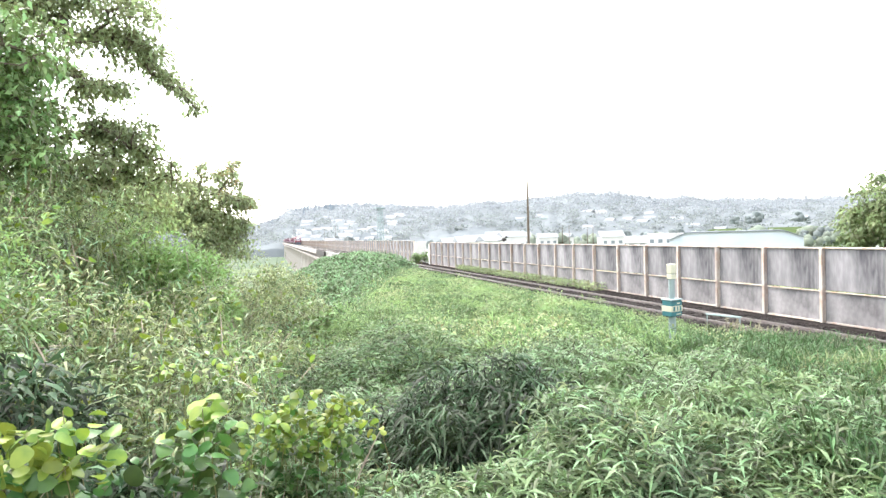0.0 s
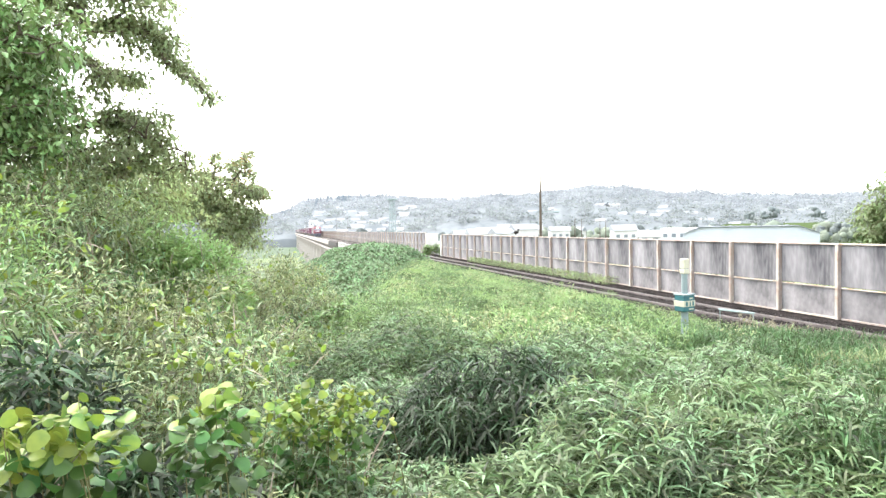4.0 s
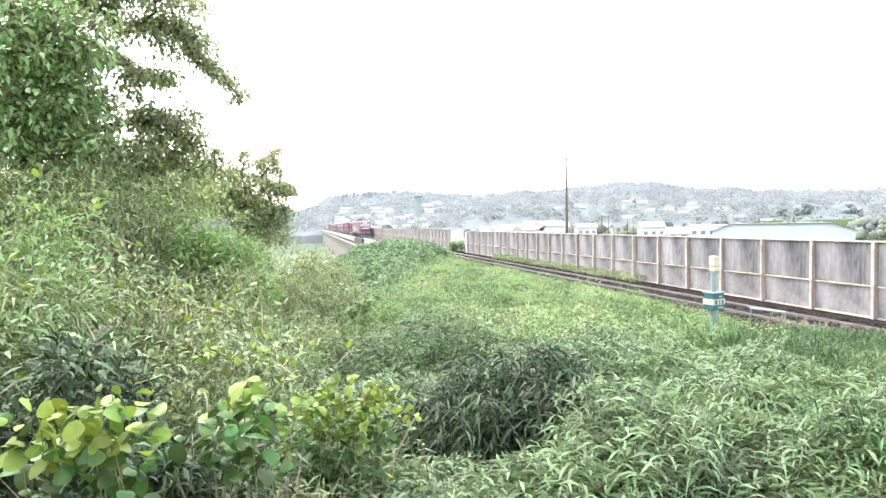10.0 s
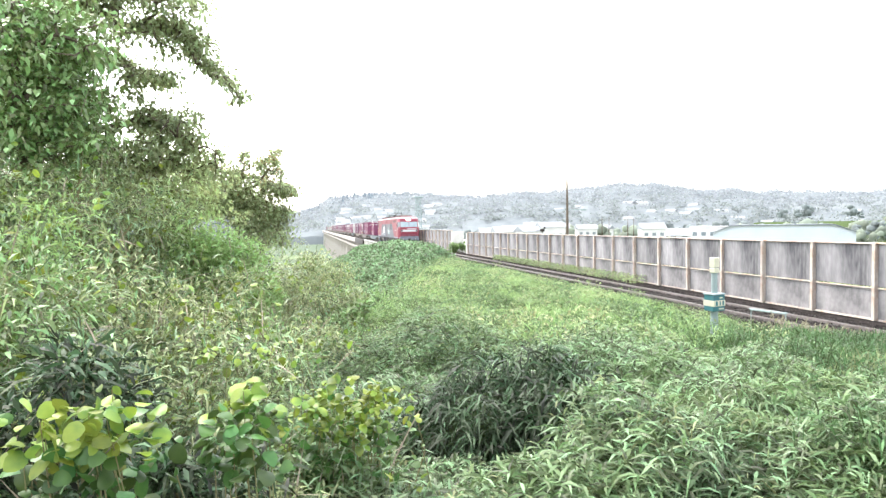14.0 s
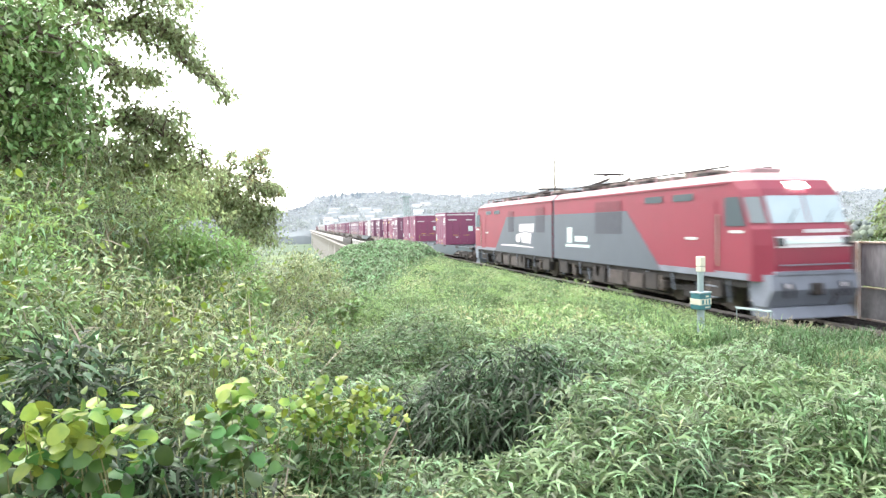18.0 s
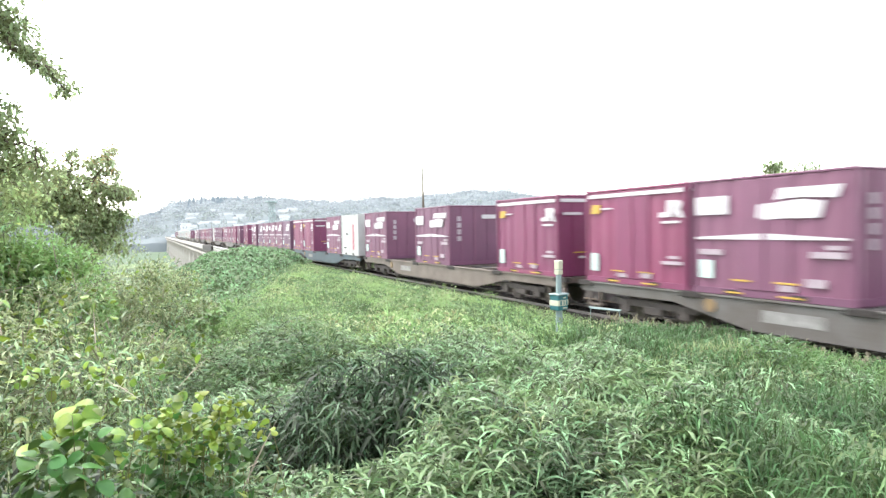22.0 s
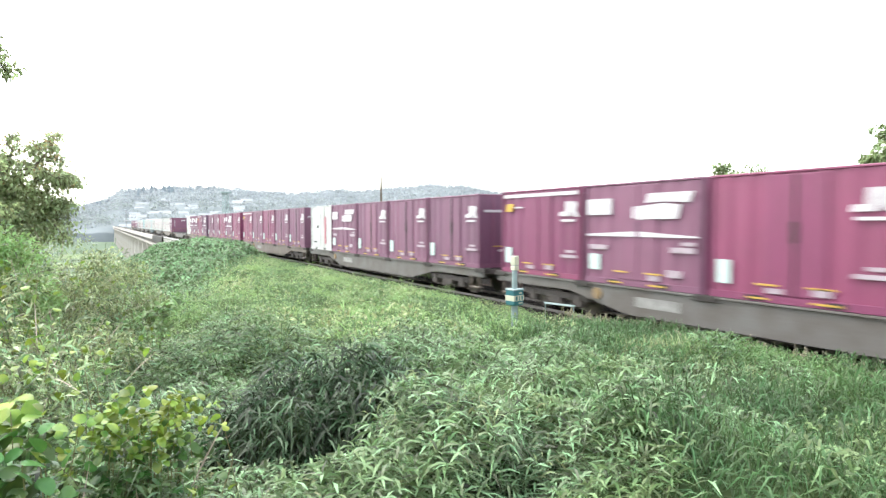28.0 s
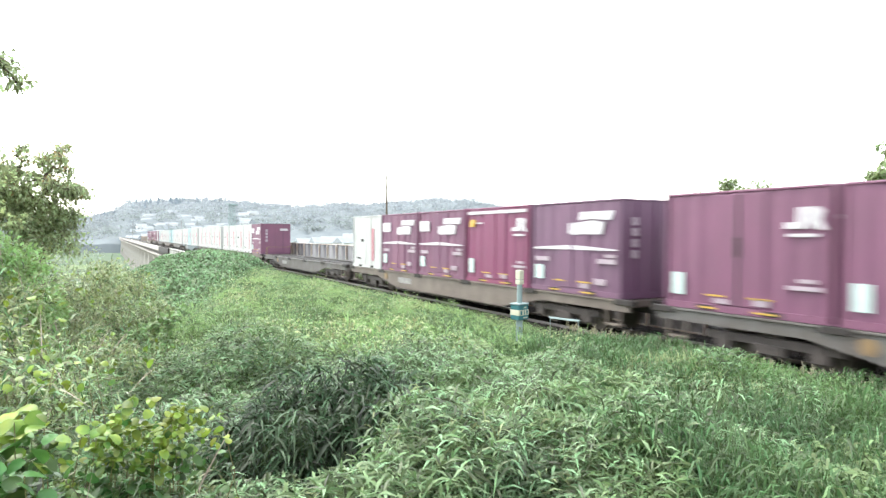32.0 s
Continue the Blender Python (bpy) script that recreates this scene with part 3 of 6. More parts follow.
def container(label, body_mat, style):
    """A twelve-foot railway container: ribbed shell, frame posts and rails, door leaves, fork pockets and markings."""
    c = thing("freight_container", label, "container", "containers on the train")
    hw, hl = CW / 2, CL / 2
    # ribbed shell: shallow folds along the sides and ends
    bm = bmesh.new()
    prof = []
    n = 14
    for k in range(n + 1):
        y = -hl + 0.12 + (CL - 0.24) * k / n
        d = 0.0 if k % 2 else 0.028
        prof += [(-hw + 0.02 + d, y - 0.03), (-hw + 0.02 + d, y + 0.03)]
    ring = [(-hw + 0.03, -hl + 0.03)] + prof + [(-hw + 0.03, hl - 0.03), (hw - 0.03, hl - 0.03), (hw - 0.03, -hl + 0.03)]
    prism(bm, ring, "z", 0.10, CH - 0.06)
    part("shell", bm, body_mat, c)
    for sx in (-1, 1):
        for sy in (-1, 1):
            part("corner_post", boxes((sx * hw - 0.07 * (sx > 0), sx * hw + 0.07 * (sx < 0), sy * hl - 0.09 * (sy > 0), sy * hl + 0.09 * (sy < 0), 0, CH), bevel=0.01), body_mat, c)
    part("roof", boxes((-hw + 0.01, hw - 0.01, -hl + 0.01, hl - 0.01, CH - 0.07, CH - 0.015), bevel=0.015), body_mat, c)
    part("base_frame", boxes((-hw + 0.005, -hw + 0.10, -hl + 0.09, hl - 0.09, 0.0, 0.14), (hw - 0.10, hw - 0.005, -hl + 0.09, hl - 0.09, 0.0, 0.14), (-hw + 0.1, hw - 0.1, -hl + 0.005, -hl + 0.1, 0, 0.14), (-hw + 0.1, hw - 0.1, hl - 0.1, hl - 0.005, 0, 0.14)), body_mat, c)
    part("fork_pocket", boxes((-hw - 0.004, -hw + 0.02, -0.95, -0.6, 0.02, 0.12)), M_DARK, c)
    part("fork_pocket", boxes((-hw - 0.004, -hw + 0.02, 0.6, 0.95, 0.02, 0.12)), M_DARK, c)
    part("side_door", boxes((-hw + 0.006, -hw + 0.022, -0.58, 0.60, 0.16, CH - 0.1), bevel=0.005), body_mat, c)
    part("lock_rod", boxes((-hw - 0.012, -hw + 0.012, -0.02, 0.02, 0.16, CH - 0.1), (-hw - 0.016, -hw, -0.06, 0.06, 1.15, 1.55)), M_DARK if style == "plain" else body_mat, c)
    for u in (-0.62, 0.0, 0.62):
        part("end_stiffener", boxes((u - 0.04, u + 0.04, -hl - 0.004, -hl + 0.03, 0.14, CH - 0.07)), body_mat, c)
    if style != "white":
        marks("yellow_stripe", ((-0.75, -0.30, 0.32, 0.355), (0.25, 0.75, 0.32, 0.355), (-0.9, -0.5, 0.05, 0.085), (0.35, 0.85, 0.05, 0.085)), M_YELLOW, c, "thin yellow lifting mark")
    if style in ("plain", "stripe"):
        part("emblem", prism(bmesh.new(), [(-0.98, 1.72), (-1.34, 1.72), (-1.38, 1.86), (-1.42, 2.12), (-1.24, 2.12), (-1.22, 1.84), (-1.0, 1.84)], "x", -1.231, -1.21), M_MARK, c, "white block emblem")
        part("emblem", prism(bmesh.new(), [(-1.43, 1.72), (-1.50, 1.72), (-1.52, 1.84), (-1.62, 1.70), (-1.76, 1.70), (-1.64, 1.88), (-1.70, 2.04), (-1.60, 2.12), (-1.46, 2.12)], "x", -1.231, -1.21), M_MARK, c, "white block emblem")
        marks("caption_bar", ((1.05, 1.60, 1.57, 1.63),), M_MARK, c)
        part("label_plate", patches((-1.62, -1.32, 0.30, 0.78)), M_LABEL, c, "pale label plate")
        marks("stencil", ((1.05, 1.70, 0.58, 0.66), (1.25, 1.60, 0.72, 0.79), (-0.55, -0.20, 0.18, 0.28), (0.35, 0.68, 0.20, 0.34)), M_FADED, c, "faded white stencilled data bar")
    if style == "stripe":
        part("top_stripe", patches((-1.72, 1.72, 2.30, 2.40)), M_MARK, c, "white band below the roof")
        part("end_stripe", end_patches((-1.1, 1.1, 2.30, 2.40)), M_MARK, c)
        part("warning_mark", patches((-1.62, -1.28, 1.88, 2.12, 0.06)), M_YELLOW, c, "yellow mark")
        part("fine_bar", patches((-1.2, -0.75, 1.98, 2.02)), M_MARK, c)
    if style in ("logo", "logo_single"):
        part("emblem", prism(bmesh.new(), [(0.15, 1.66), (-0.02, 1.60), (-0.34, 1.62), (-1.18, 1.62), (-1.26, 1.93), (-0.80, 1.99), (-0.26, 1.94), (0.12, 1.92)], "x", -1.231, -1.21), M_MARK, c, "large white lower block of an emblem")
        part("emblem", prism(bmesh.new(), [(-0.26, 2.0), (-0.80, 2.02), (-1.50, 1.98), (-1.60, 2.22), (-0.34, 2.22)], "x", -1.231, -1.21), M_MARK, c, "large white upper block of an emblem")
        if style == "logo":
            part("block_marking", patches((-1.72, -0.85, 1.74, 2.14)), M_MARK, c, "white block marking")
        part("waist_stripe", prism(bmesh.new(), [(1.72, 1.20), (-1.72, 1.20), (-1.72, 1.23), (0.0, 1.33), (1.72, 1.25)], "x", -1.231, -1.21), M_MARK, c, "white waist stripe")
        part("label_plate", patches((-1.62, -1.25, 0.34, 0.74)), M_LABEL, c, "pale label plate")
        marks("stencil", ((1.0, 1.66, 0.86, 0.98), (1.3, 1.66, 1.02, 1.10), (-1.62, -1.0, 0.86, 0.98), (0.9, 1.3, 0.3, 0.46), (0.35, 0.7, 0.18, 0.30)), M_FADED, c, "faded white stencilled data bar")
        marks("end_bar", ((-0.85, -0.66, 1.85, 2.05), (-0.85, -0.66, 1.58, 1.78), (-0.85, -0.66, 1.30, 1.50), (-0.85, -0.66, 1.02, 1.22)), M_FADED, c, "faded white bar of a column", True)
        part("end_mark", end_patches((0.35, 1.0, 1.95, 2.12)), M_MARK, c)
    elif style != "white":
        marks("end_mark_bar", ((-1.0, -0.30, 1.90, 1.98), (0.45, 0.95, 1.90, 1.98), (-0.42, -0.18, 0.55, 0.62)), M_MARK, c, "white stencilled bar", True)
        part("end_label", end_patches((0.62, 1.0, 1.05, 1.45)), M_LABEL, c, "pale label plate")
        marks("end_stripe_yellow", ((-0.62, -0.18, 0.72, 0.755), (0.25, 0.72, 0.72, 0.755)), M_YELLOW, c, "", True)
    if style == "white":
        marks("side_mark", ((-0.65, -0.35, 1.25, 1.40), (-1.2, -0.7, 0.40, 0.48)), M_DARK, c, "small dark mark")
        part("colour_bar", patches((0.75, 0.98, 0.35, 1.9)), M_PINK, c, "pink vertical bar")
    return c


PARK = pose(0, 0, 0)
KINDS = {
    "P": container("crimson steel container with a white emblem", M_CRIMSON, "plain"),
    "Q": container("faded maroon steel container with a white emblem", M_MAROON, "plain"),
    "T": container("crimson container with a white band below the roof", M_CRIMSON, "stripe"),
    "L": container("faded maroon container with large white block markings", M_MAROON, "logo"),
    "S": container("purple container with one large white emblem", M_PURPLE, "logo_single"),
    "W": container("white insulated container with a pink bar", M_CWHITE, "white"),
    "B": container("pale teal freight container", M_CTEAL, "white"),
}
LOADS = ["..t..", "PP.LT", "T.L.L", "WL.TT", "SLLLS", "L.P.Q", "PQPLT", "QQQLW", "QQPQT", "PLPQQ", "STLLW", ".....", "LWWWW", "WWWWW", "WWBWW", "WWWWB", "BWWWW", "WWBPW", "PLPQP", "LLPQL"]
used = set()
for w, load in enumerate(LOADS):
    for slot, kind in enumerate(load):
        if kind == ".":
            continue
        shift = -0.45 if kind == "t" else 0.0
        kind = kind.upper()
        c = KINDS[kind] if kind not in used else copy_thing(KINDS[kind], PARK)
        used.add(kind)
        rolls(c, 26.9 + 20.4 * w + 3.83 * (slot + 0.5) + shift, 1.0)


def bogie_parts(root, y, z=0.0, long=2.0, r=0.41, name="bogie", steel=M_BOGIE):
    """A two-axle bogie: side frames, springs and four wheels under it."""
    b = part(name, boxes((-1.06, -0.92, y - long * 0.72, y + long * 0.72, 0.42, 0.60), (0.92, 1.06, y - long * 0.72, y + long * 0.72, 0.42, 0.60), (-1.0, 1.0, y - 0.2, y + 0.2, 0.40, 0.66), (-1.10, -0.9, y - long / 2 - 0.17, y - long / 2 + 0.17, 0.25, 0.58), (-1.10, -0.9, y + long / 2 - 0.17, y + long / 2 + 0.17, 0.25, 0.58), (-1.09, -0.91, y - 0.32, y + 0.32, 0.26, 0.46), bevel=0.015), steel, root)
    for s in (-1, 1):
        for sx in (-1, 1):
            bm = bmesh.new()
            drum(bm, sx * 0.53 - 0.055, sx * 0.53 + 0.055, y + s * long / 2, r, r)
            drum(bm, sx * 0.60 - 0.03, sx * 0.60 + 0.03, y + s * long / 2, r, 0.14, 10)
            part("wheel", bm, M_WHEEL, b)
    return b


def flat_wagon(label, paint):
    """A container flat wagon with a deep-bellied sill, deck beams, bogies, end rail and couplers."""
    w = thing("flat_wagon", label, "wagon", "wagons of the train")
    for sx in (-1, 1):
        bm = prism(bmesh.new(), [(-9.75, 0.70), (-6.3, 0.70), (-4.2, 0.30), (4.2, 0.30), (6.3, 0.70), (9.75, 0.70), (9.75, 0.96), (-9.75, 0.96)], "x", sx * 1.16 - 0.04, sx * 1.16 + 0.04)
        part("side_sill", bm, paint, w)
    part("deck_edge", boxes((-1.24, -1.10, -9.8, 9.8, 0.94, 0.985), (1.10, 1.24, -9.8, 9.8, 0.94, 0.985), bevel=0.006), paint, w)
    part("centre_sill", boxes((-0.28, 0.28, -9.9, 9.9, 0.62, 0.94)), M_DARK, w)
    me = mesh_of("cross_beam", boxes((-1.12, 1.12, -0.11, 0.11, 0.80, 0.97)), paint)
    for k in range(11):
        part("cross_beam", me, None, w, at=pose(0, -9.5 + k * 1.9, 0))
    me = mesh_of("twist_lock", boxes((-1.25, -1.05, -0.30, 0.30, 0.86, 0.995), bevel=0.01), M_DARK)
    for k in range(6):
        part("twist_lock", me, None, w, at=pose(0, -9.58 + k * 3.83, 0))
    for s in (-1, 1):
        bogie_parts(w, s * 7.1)
        part("coupler", boxes((-0.14, 0.14, s * 9.9 - 0.02, s * 10.19 + 0.02, 0.72, 0.98), bevel=0.02), M_DARK, w)
        part("step", boxes((-1.20, -1.14, s * 9.2 - 0.26, s * 9.2 - 0.22, 0.35, 0.80), (-1.20, -1.14, s * 9.2 + 0.22, s * 9.2 + 0.26, 0.35, 0.80), (-1.24, -1.02, s * 9.2 - 0.26, s * 9.2 + 0.26, 0.32, 0.36)), M_WAGONT, w, "tan hanging step")
    part("equipment_box", boxes((-1.02, -0.5, -2.6, -1.2, 0.34, 0.78), (-0.95, -0.4, 0.6, 2.4, 0.36, 0.74), bevel=0.02), M_DARK, w)
    part("data_plate", prism(bmesh.new(), [(2.6, 0.52), (3.9, 0.52), (3.9, 0.76), (2.6, 0.76)], "x", -1.207, -1.19), M_DATA, w, "worn pale data panel")
    part("brake_wheel", drum(bmesh.new(), -1.235, -1.20, 5.2, 0.72, 0.15, 14), M_OCHRE, w, "round ochre brake wheel")
    bm = boxes((-1.1, -1.07, 9.5, 9.53, 0.98, 1.62), (1.07, 1.1, 9.5, 9.53, 0.98, 1.62), (-1.1, -1.07, 9.2, 9.23, 0.98, 1.62), (-1.1, 1.1, 9.5, 9.53, 1.59, 1.62), (-1.1, -1.07, 9.2, 9.53, 1.59, 1.62))
    part("end_handrail", bm, M_OCHRE, w, "dull ochre end handrail")
    return w


WAGONS = [flat_wagon("grey container flat wagon", M_WAGON), flat_wagon("dull blue container flat wagon", M_WAGONB), flat_wagon("tan-grey container flat wagon", M_WAGONT)]
taken = set()
for w in range(20):
    k = (1, 0, 2, 1, 0, 0, 0, 0, 2, 0, 2, 0, 2, 0, 1, 0, 2, 0, 0, 2)[w]
    ob = WAGONS[k] if k not in taken else copy_thing(WAGONS[k], PARK)
    taken.add(k)
    rolls(ob, 26.25 + 20.4 * w + 10.2, 0.0)


def roof_loft(bm, yy):
    """The locomotive roof: sloped edges and a front end that comes down to the cab."""
    lo = [bm.verts.new((x, yy(y), 3.552)) for x, y in ((-1.4, -5.50), (-1.14, -5.95), (1.14, -5.95), (1.4, -5.50), (1.4, 6.15), (-1.4, 6.15))]
    hi = [bm.verts.new((x, yy(y), 3.80)) for x, y in ((-1.12, -5.0), (-0.85, -5.3), (0.85, -5.3), (1.12, -5.0), (1.12, 6.15), (-1.12, 6.15))]
    for k in range(6):
        bm.faces.new((lo[k], lo[(k + 1) % 6], hi[(k + 1) % 6], hi[k]))
    bm.faces.new(hi)
    bm.faces.new(lo[::-1])
    bmesh.ops.recalc_face_normals(bm, faces=bm.faces[:])
    return bm


def drum_y(bm, x, y0, y1, z, r, sides=14):
    """A cylinder with its axis along y."""
    return prism(bm, [(x + r * math.cos(2 * math.pi * k / sides), z + r * math.sin(2 * math.pi * k / sides)) for k in range(sides)], "y", *sorted((y0, y1)))


def loco_section(label, rear):
    """Half of the twin electric locomotive; its cab faces -y, or +y for the rear half."""
    s = thing("locomotive_section", label, "locomotive", "twin locomotive")
    f = -1 if rear else 1
    L, hw = 12.1, 1.40

    def yy(y):
        return f * y

    # shell: a plain box body with a raked, chamfered cab lofted onto its end
    part("body_shell", boxes((-hw, hw, *sorted((yy(-5.25), yy(6.15))), 1.0, 3.55)), M_LRED, s)
    bm = bmesh.new()
    rings = []
    for z, yf in ((1.0, -6.70), (1.9, -6.68), (2.3, -6.62), (2.40, -6.55), (3.18, -6.24), (3.32, -6.16), (3.55, -5.96)):
        rings.append([bm.verts.new((x, yy(y), z)) for x, y in ((-hw, -5.25), (-hw, yf + 0.45), (-1.14, yf), (1.14, yf), (hw, yf + 0.45), (hw, -5.25))])
    for lo, hi in zip(rings, rings[1:]):
        for k in range(5):
            bm.faces.new((lo[k], lo[k + 1], hi[k + 1], hi[k]))
    bm.faces.new(rings[0])
    bm.faces.new(rings[-1])
    bmesh.ops.recalc_face_normals(bm, faces=bm.faces[:])
    part("cab_shell", bm, M_LRED, s)
    part("roof_hood", roof_loft(bmesh.new(), yy), M_LROOF, s, "dusty pale red roof")
    for sx in (-1, 1):
        a, b = sorted((sx * hw, sx * (hw + 0.012)))
        part("grey_panel", prism(bmesh.new(), [(yy(-2.25), 0.995), (yy(6.15), 0.995), (yy(6.15), 2.92), (yy(-0.1), 2.92)], "x", a, b), M_LGREY, s, "blue-grey flank panel")
        part("sill_band", prism(bmesh.new(), [(yy(-6.1), 1.0), (yy(-2.25), 1.0), (yy(-2.1), 1.18), (yy(-6.1), 1.18)], "x", a, b), M_SKIRT, s)
        c, d = sorted((sx * (hw + 0.013), sx * (hw + 0.02)))
        if rear:
            part("white_line", prism(bmesh.new(), [(yy(-1.0), 1.36), (yy(3.9), 1.36), (yy(3.9), 1.40), (yy(1.4), 1.47), (yy(-1.0), 1.42)], "x", c, d), M_MARK, s, "tapering white line")
        if rear:
            part("emblem", prism(bmesh.new(), [(-1.42, 1.66), (-1.62, 1.58), (-2.0, 1.62), (-2.05, 1.92), (-2.15, 1.92), (-2.3, 1.60), (-3.5, 1.56), (-3.62, 2.06), (-2.9, 2.12), (-2.1, 2.07), (-1.46, 1.98)], "x", c, d), M_MARK, s, "white lower block of an emblem")
            part("emblem", prism(bmesh.new(), [(-1.90, 2.12), (-2.9, 2.17), (-3.90, 2.10), (-3.98, 2.54), (-1.98, 2.52)], "x", c, d), M_MARK, s, "white upper block of an emblem")
        else:
            part("decal", boxes((c, d, 2.7, 4.9, 1.55, 1.66), (c, d, 4.3, 4.75, 1.72, 2.35), (c, d, 2.9, 4.0, 1.78, 2.0)), M_LABEL, s, "pale plain decal shapes")
        part("side_bar", boxes((c, d, *sorted((yy(-4.0), yy(-3.5))), 2.0, 2.07)), M_LABEL, s)
        for u0, u1, w0, w1 in (((0.2, 1.05, 2.12, 3.22), (4.2, 5.3, 2.12, 3.28)) if rear else ((0.2, 2.2, 2.12, 3.30),)):
            for v0, v1, lm in ((w0, 2.90, M_LOUVRE), (2.92, w1, M_LOUVRER)):
                fr = part("louvre", boxes((c, d, *sorted((yy(u0), yy(u1))), v0, v1)), lm, s, "ventilation grille")
                bm = bmesh.new()
                for k in range(int((v1 - v0) / 0.055)):
                    z = v0 + 0.015 + k * 0.055
                    box(bm, *sorted((d, d + sx * 0.014)), *sorted((yy(u0 + 0.04), yy(u1 - 0.04))), z, z + 0.025)
                tagged(part("slat_set", bm, lm, fr), kind="stuff")
        for u in (-3.85, -2.3):
            part("side_slot", boxes((c, d, *sorted((yy(u), yy(u + 1.0))), 3.12, 3.32)), M_GLASS, s, "narrow dark side window")
        part("cab_window", prism(bmesh.new(), [(yy(-6.02), 2.38), (yy(-5.2), 2.38), (yy(-5.2), 3.14), (yy(-5.76), 3.14)], "x", c, d), M_GLASS, s)
        part("cab_door", boxes((c, d, *sorted((yy(-4.82), yy(-4.05))), 1.12, 3.05)), M_LRED, s)
        part("grab_rail", boxes((sx * (hw + 0.03) - 0.015, sx * (hw + 0.03) + 0.015, *sorted((yy(-4.95), yy(-4.92))), 1.3, 2.7)), M_POST, s)
        part("gutter", boxes((*sorted((sx * hw, sx * (hw + 0.03))), *sorted((yy(-5.3), yy(6.0))), 3.50, 3.56)), M_LRED, s)
    # cab front: raked faces drawn in profile, a little proud of the shell

    def front(y0, z0, y1, z1, x0, x1, material, nm, lab="", t=0.02):
        ob = part(nm, prism(bmesh.new(), [(yy(y0), z0), (yy(y1), z1), (yy(y1 - t), z1), (yy(y0 - t), z0)], "x", x0, x1), material, s, lab)
        return ob

    front(-6.53, 2.45, -6.27, 3.14, -1.1, -0.03, M_SCREEN, "windscreen")
    front(-6.53, 2.45, -6.27, 3.14, 0.03, 1.1, M_SCREEN, "windscreen")
    front(-6.69, 1.84, -6.64, 2.12, -1.10, 1.10, M_MARK, "lamp_band", "white lamp band")
    front(-6.70, 1.94, -6.68, 2.02, -0.8, 0.8, M_LABEL, "lamp_band_inset")
    for x in (-0.98, 0.98):
        lens = front(-6.71, 1.88, -6.67, 2.08, x - 0.11, x + 0.11, M_DARK, "headlamp", "dark square lamp")
        part("lens", drum_y(bmesh.new(), x, yy(-6.74), yy(-6.68), 1.98, 0.075), M_GLASS, lens)
    front(-6.18, 3.33, -5.99, 3.51, -0.26, 0.26, M_LAMP if not rear else M_GLASS, "roof_lamp", "lit roof lamp" if not rear else "dark lamp")
    # corner glass wrapping round the chamfer of the cab
    for sx in (-1, 1):
        bm = bmesh.new()
        q = [(1.17, -6.48, 2.46), (1.38, -6.14, 2.46), (1.38, -5.86, 3.12), (1.17, -6.21, 3.12)]
        v = [bm.verts.new((sx * (x + 0.012), yy(y - 0.012), z)) for x, y, z in q]
        w = [bm.verts.new((sx * (x - 0.01), yy(y + 0.01), z)) for x, y, z in q]
        for k in range(4):
            bm.faces.new((v[k], v[(k + 1) % 4], w[(k + 1) % 4], w[k]))
        bm.faces.new(v)
        bm.faces.new(w[::-1])
        bmesh.ops.recalc_face_normals(bm, faces=bm.faces[:])
        part("corner_glass", bm, M_GLASS, s)
    part("sill_rim", boxes((-1.16, 1.16, *sorted((yy(-6.76), yy(-6.66))), 1.16, 1.26), bevel=0.01), M_SKIRT, s)
    part("skirt", prism(bmesh.new(), [(yy(-6.72), 1.18), (yy(-5.4), 1.18), (yy(-5.4), 0.95), (yy(-5.9), 0.95), (yy(-6.1), 0.38), (yy(-6.55), 0.38), (yy(-6.78), 0.8)], "x", -1.28, 1.28), M_SKIRT, s, "grey front skirt")
    part("pilot", prism(bmesh.new(), [(yy(-6.62), 0.36), (yy(-6.0), 0.36), (yy(-6.0), 0.10), (yy(-6.8), 0.10)], "x", -1.2, 1.2), M_SKIRT, s, "grey snow plough")
    part("coupler", boxes((-0.16, 0.16, *sorted((yy(-6.86), yy(-6.4))), 0.66, 0.96), bevel=0.03), M_DARK, s)
    part("hose", tube(bmesh.new(), [(0.5, yy(-6.68), 0.85), (0.5, yy(-6.84), 0.6), (0.45, yy(-6.76), 0.4)], [0.03] * 3), M_DARK, s)
    part("front_bar", boxes((-0.25, 0.95, *sorted((yy(-6.645), yy(-6.61))), 2.2, 2.29)), M_MARK, s, "pale bar on the cab front")
    part("cab_bar", boxes((-1.416, -1.40, *sorted((yy(-5.9), yy(-5.4))), 2.2, 2.27)), M_LABEL, s)
    bogie_parts(s, yy(-3.2), long=2.5, r=0.56, steel=M_DARK)
    bogie_parts(s, yy(3.2), long=2.5, r=0.56, steel=M_DARK)
    part("underframe", boxes((-1.3, 1.3, -6.0, 6.0, 0.80, 1.0)), M_DARK, s)
    for a in (-1.0, 0.3):
        part("equipment_case", boxes((-1.33, 1.33, *sorted((yy(a), yy(a + 1.1))), 0.30, 0.82), bevel=0.03), M_BOGIE, s, "dusty equipment case")
    part("gangway", boxes((-1.37, 1.37, *sorted((yy(6.16), yy(6.27))), 1.02, 3.62), bevel=0.03), M_LOUVRE, s, "dark slate gangway bellows")
    # wipers, window pillar, steps, jumper hoses and side gear
    for x in (-0.62, 0.5):
        part("wiper", tube(bmesh.new(), [(x, yy(-6.58), 2.44), (x + 0.30, yy(-6.47), 2.80)], [0.014, 0.010], 5), M_DARK, s)
    for x in (-0.95, -0.7, 0.72, 0.97):
        part("jumper_hose", tube(bmesh.new(), [(x, yy(-6.74), 0.98), (x, yy(-6.84), 0.78), (x * 0.96, yy(-6.76), 0.62)], [0.028, 0.03, 0.028], 6), M_DARK, s)
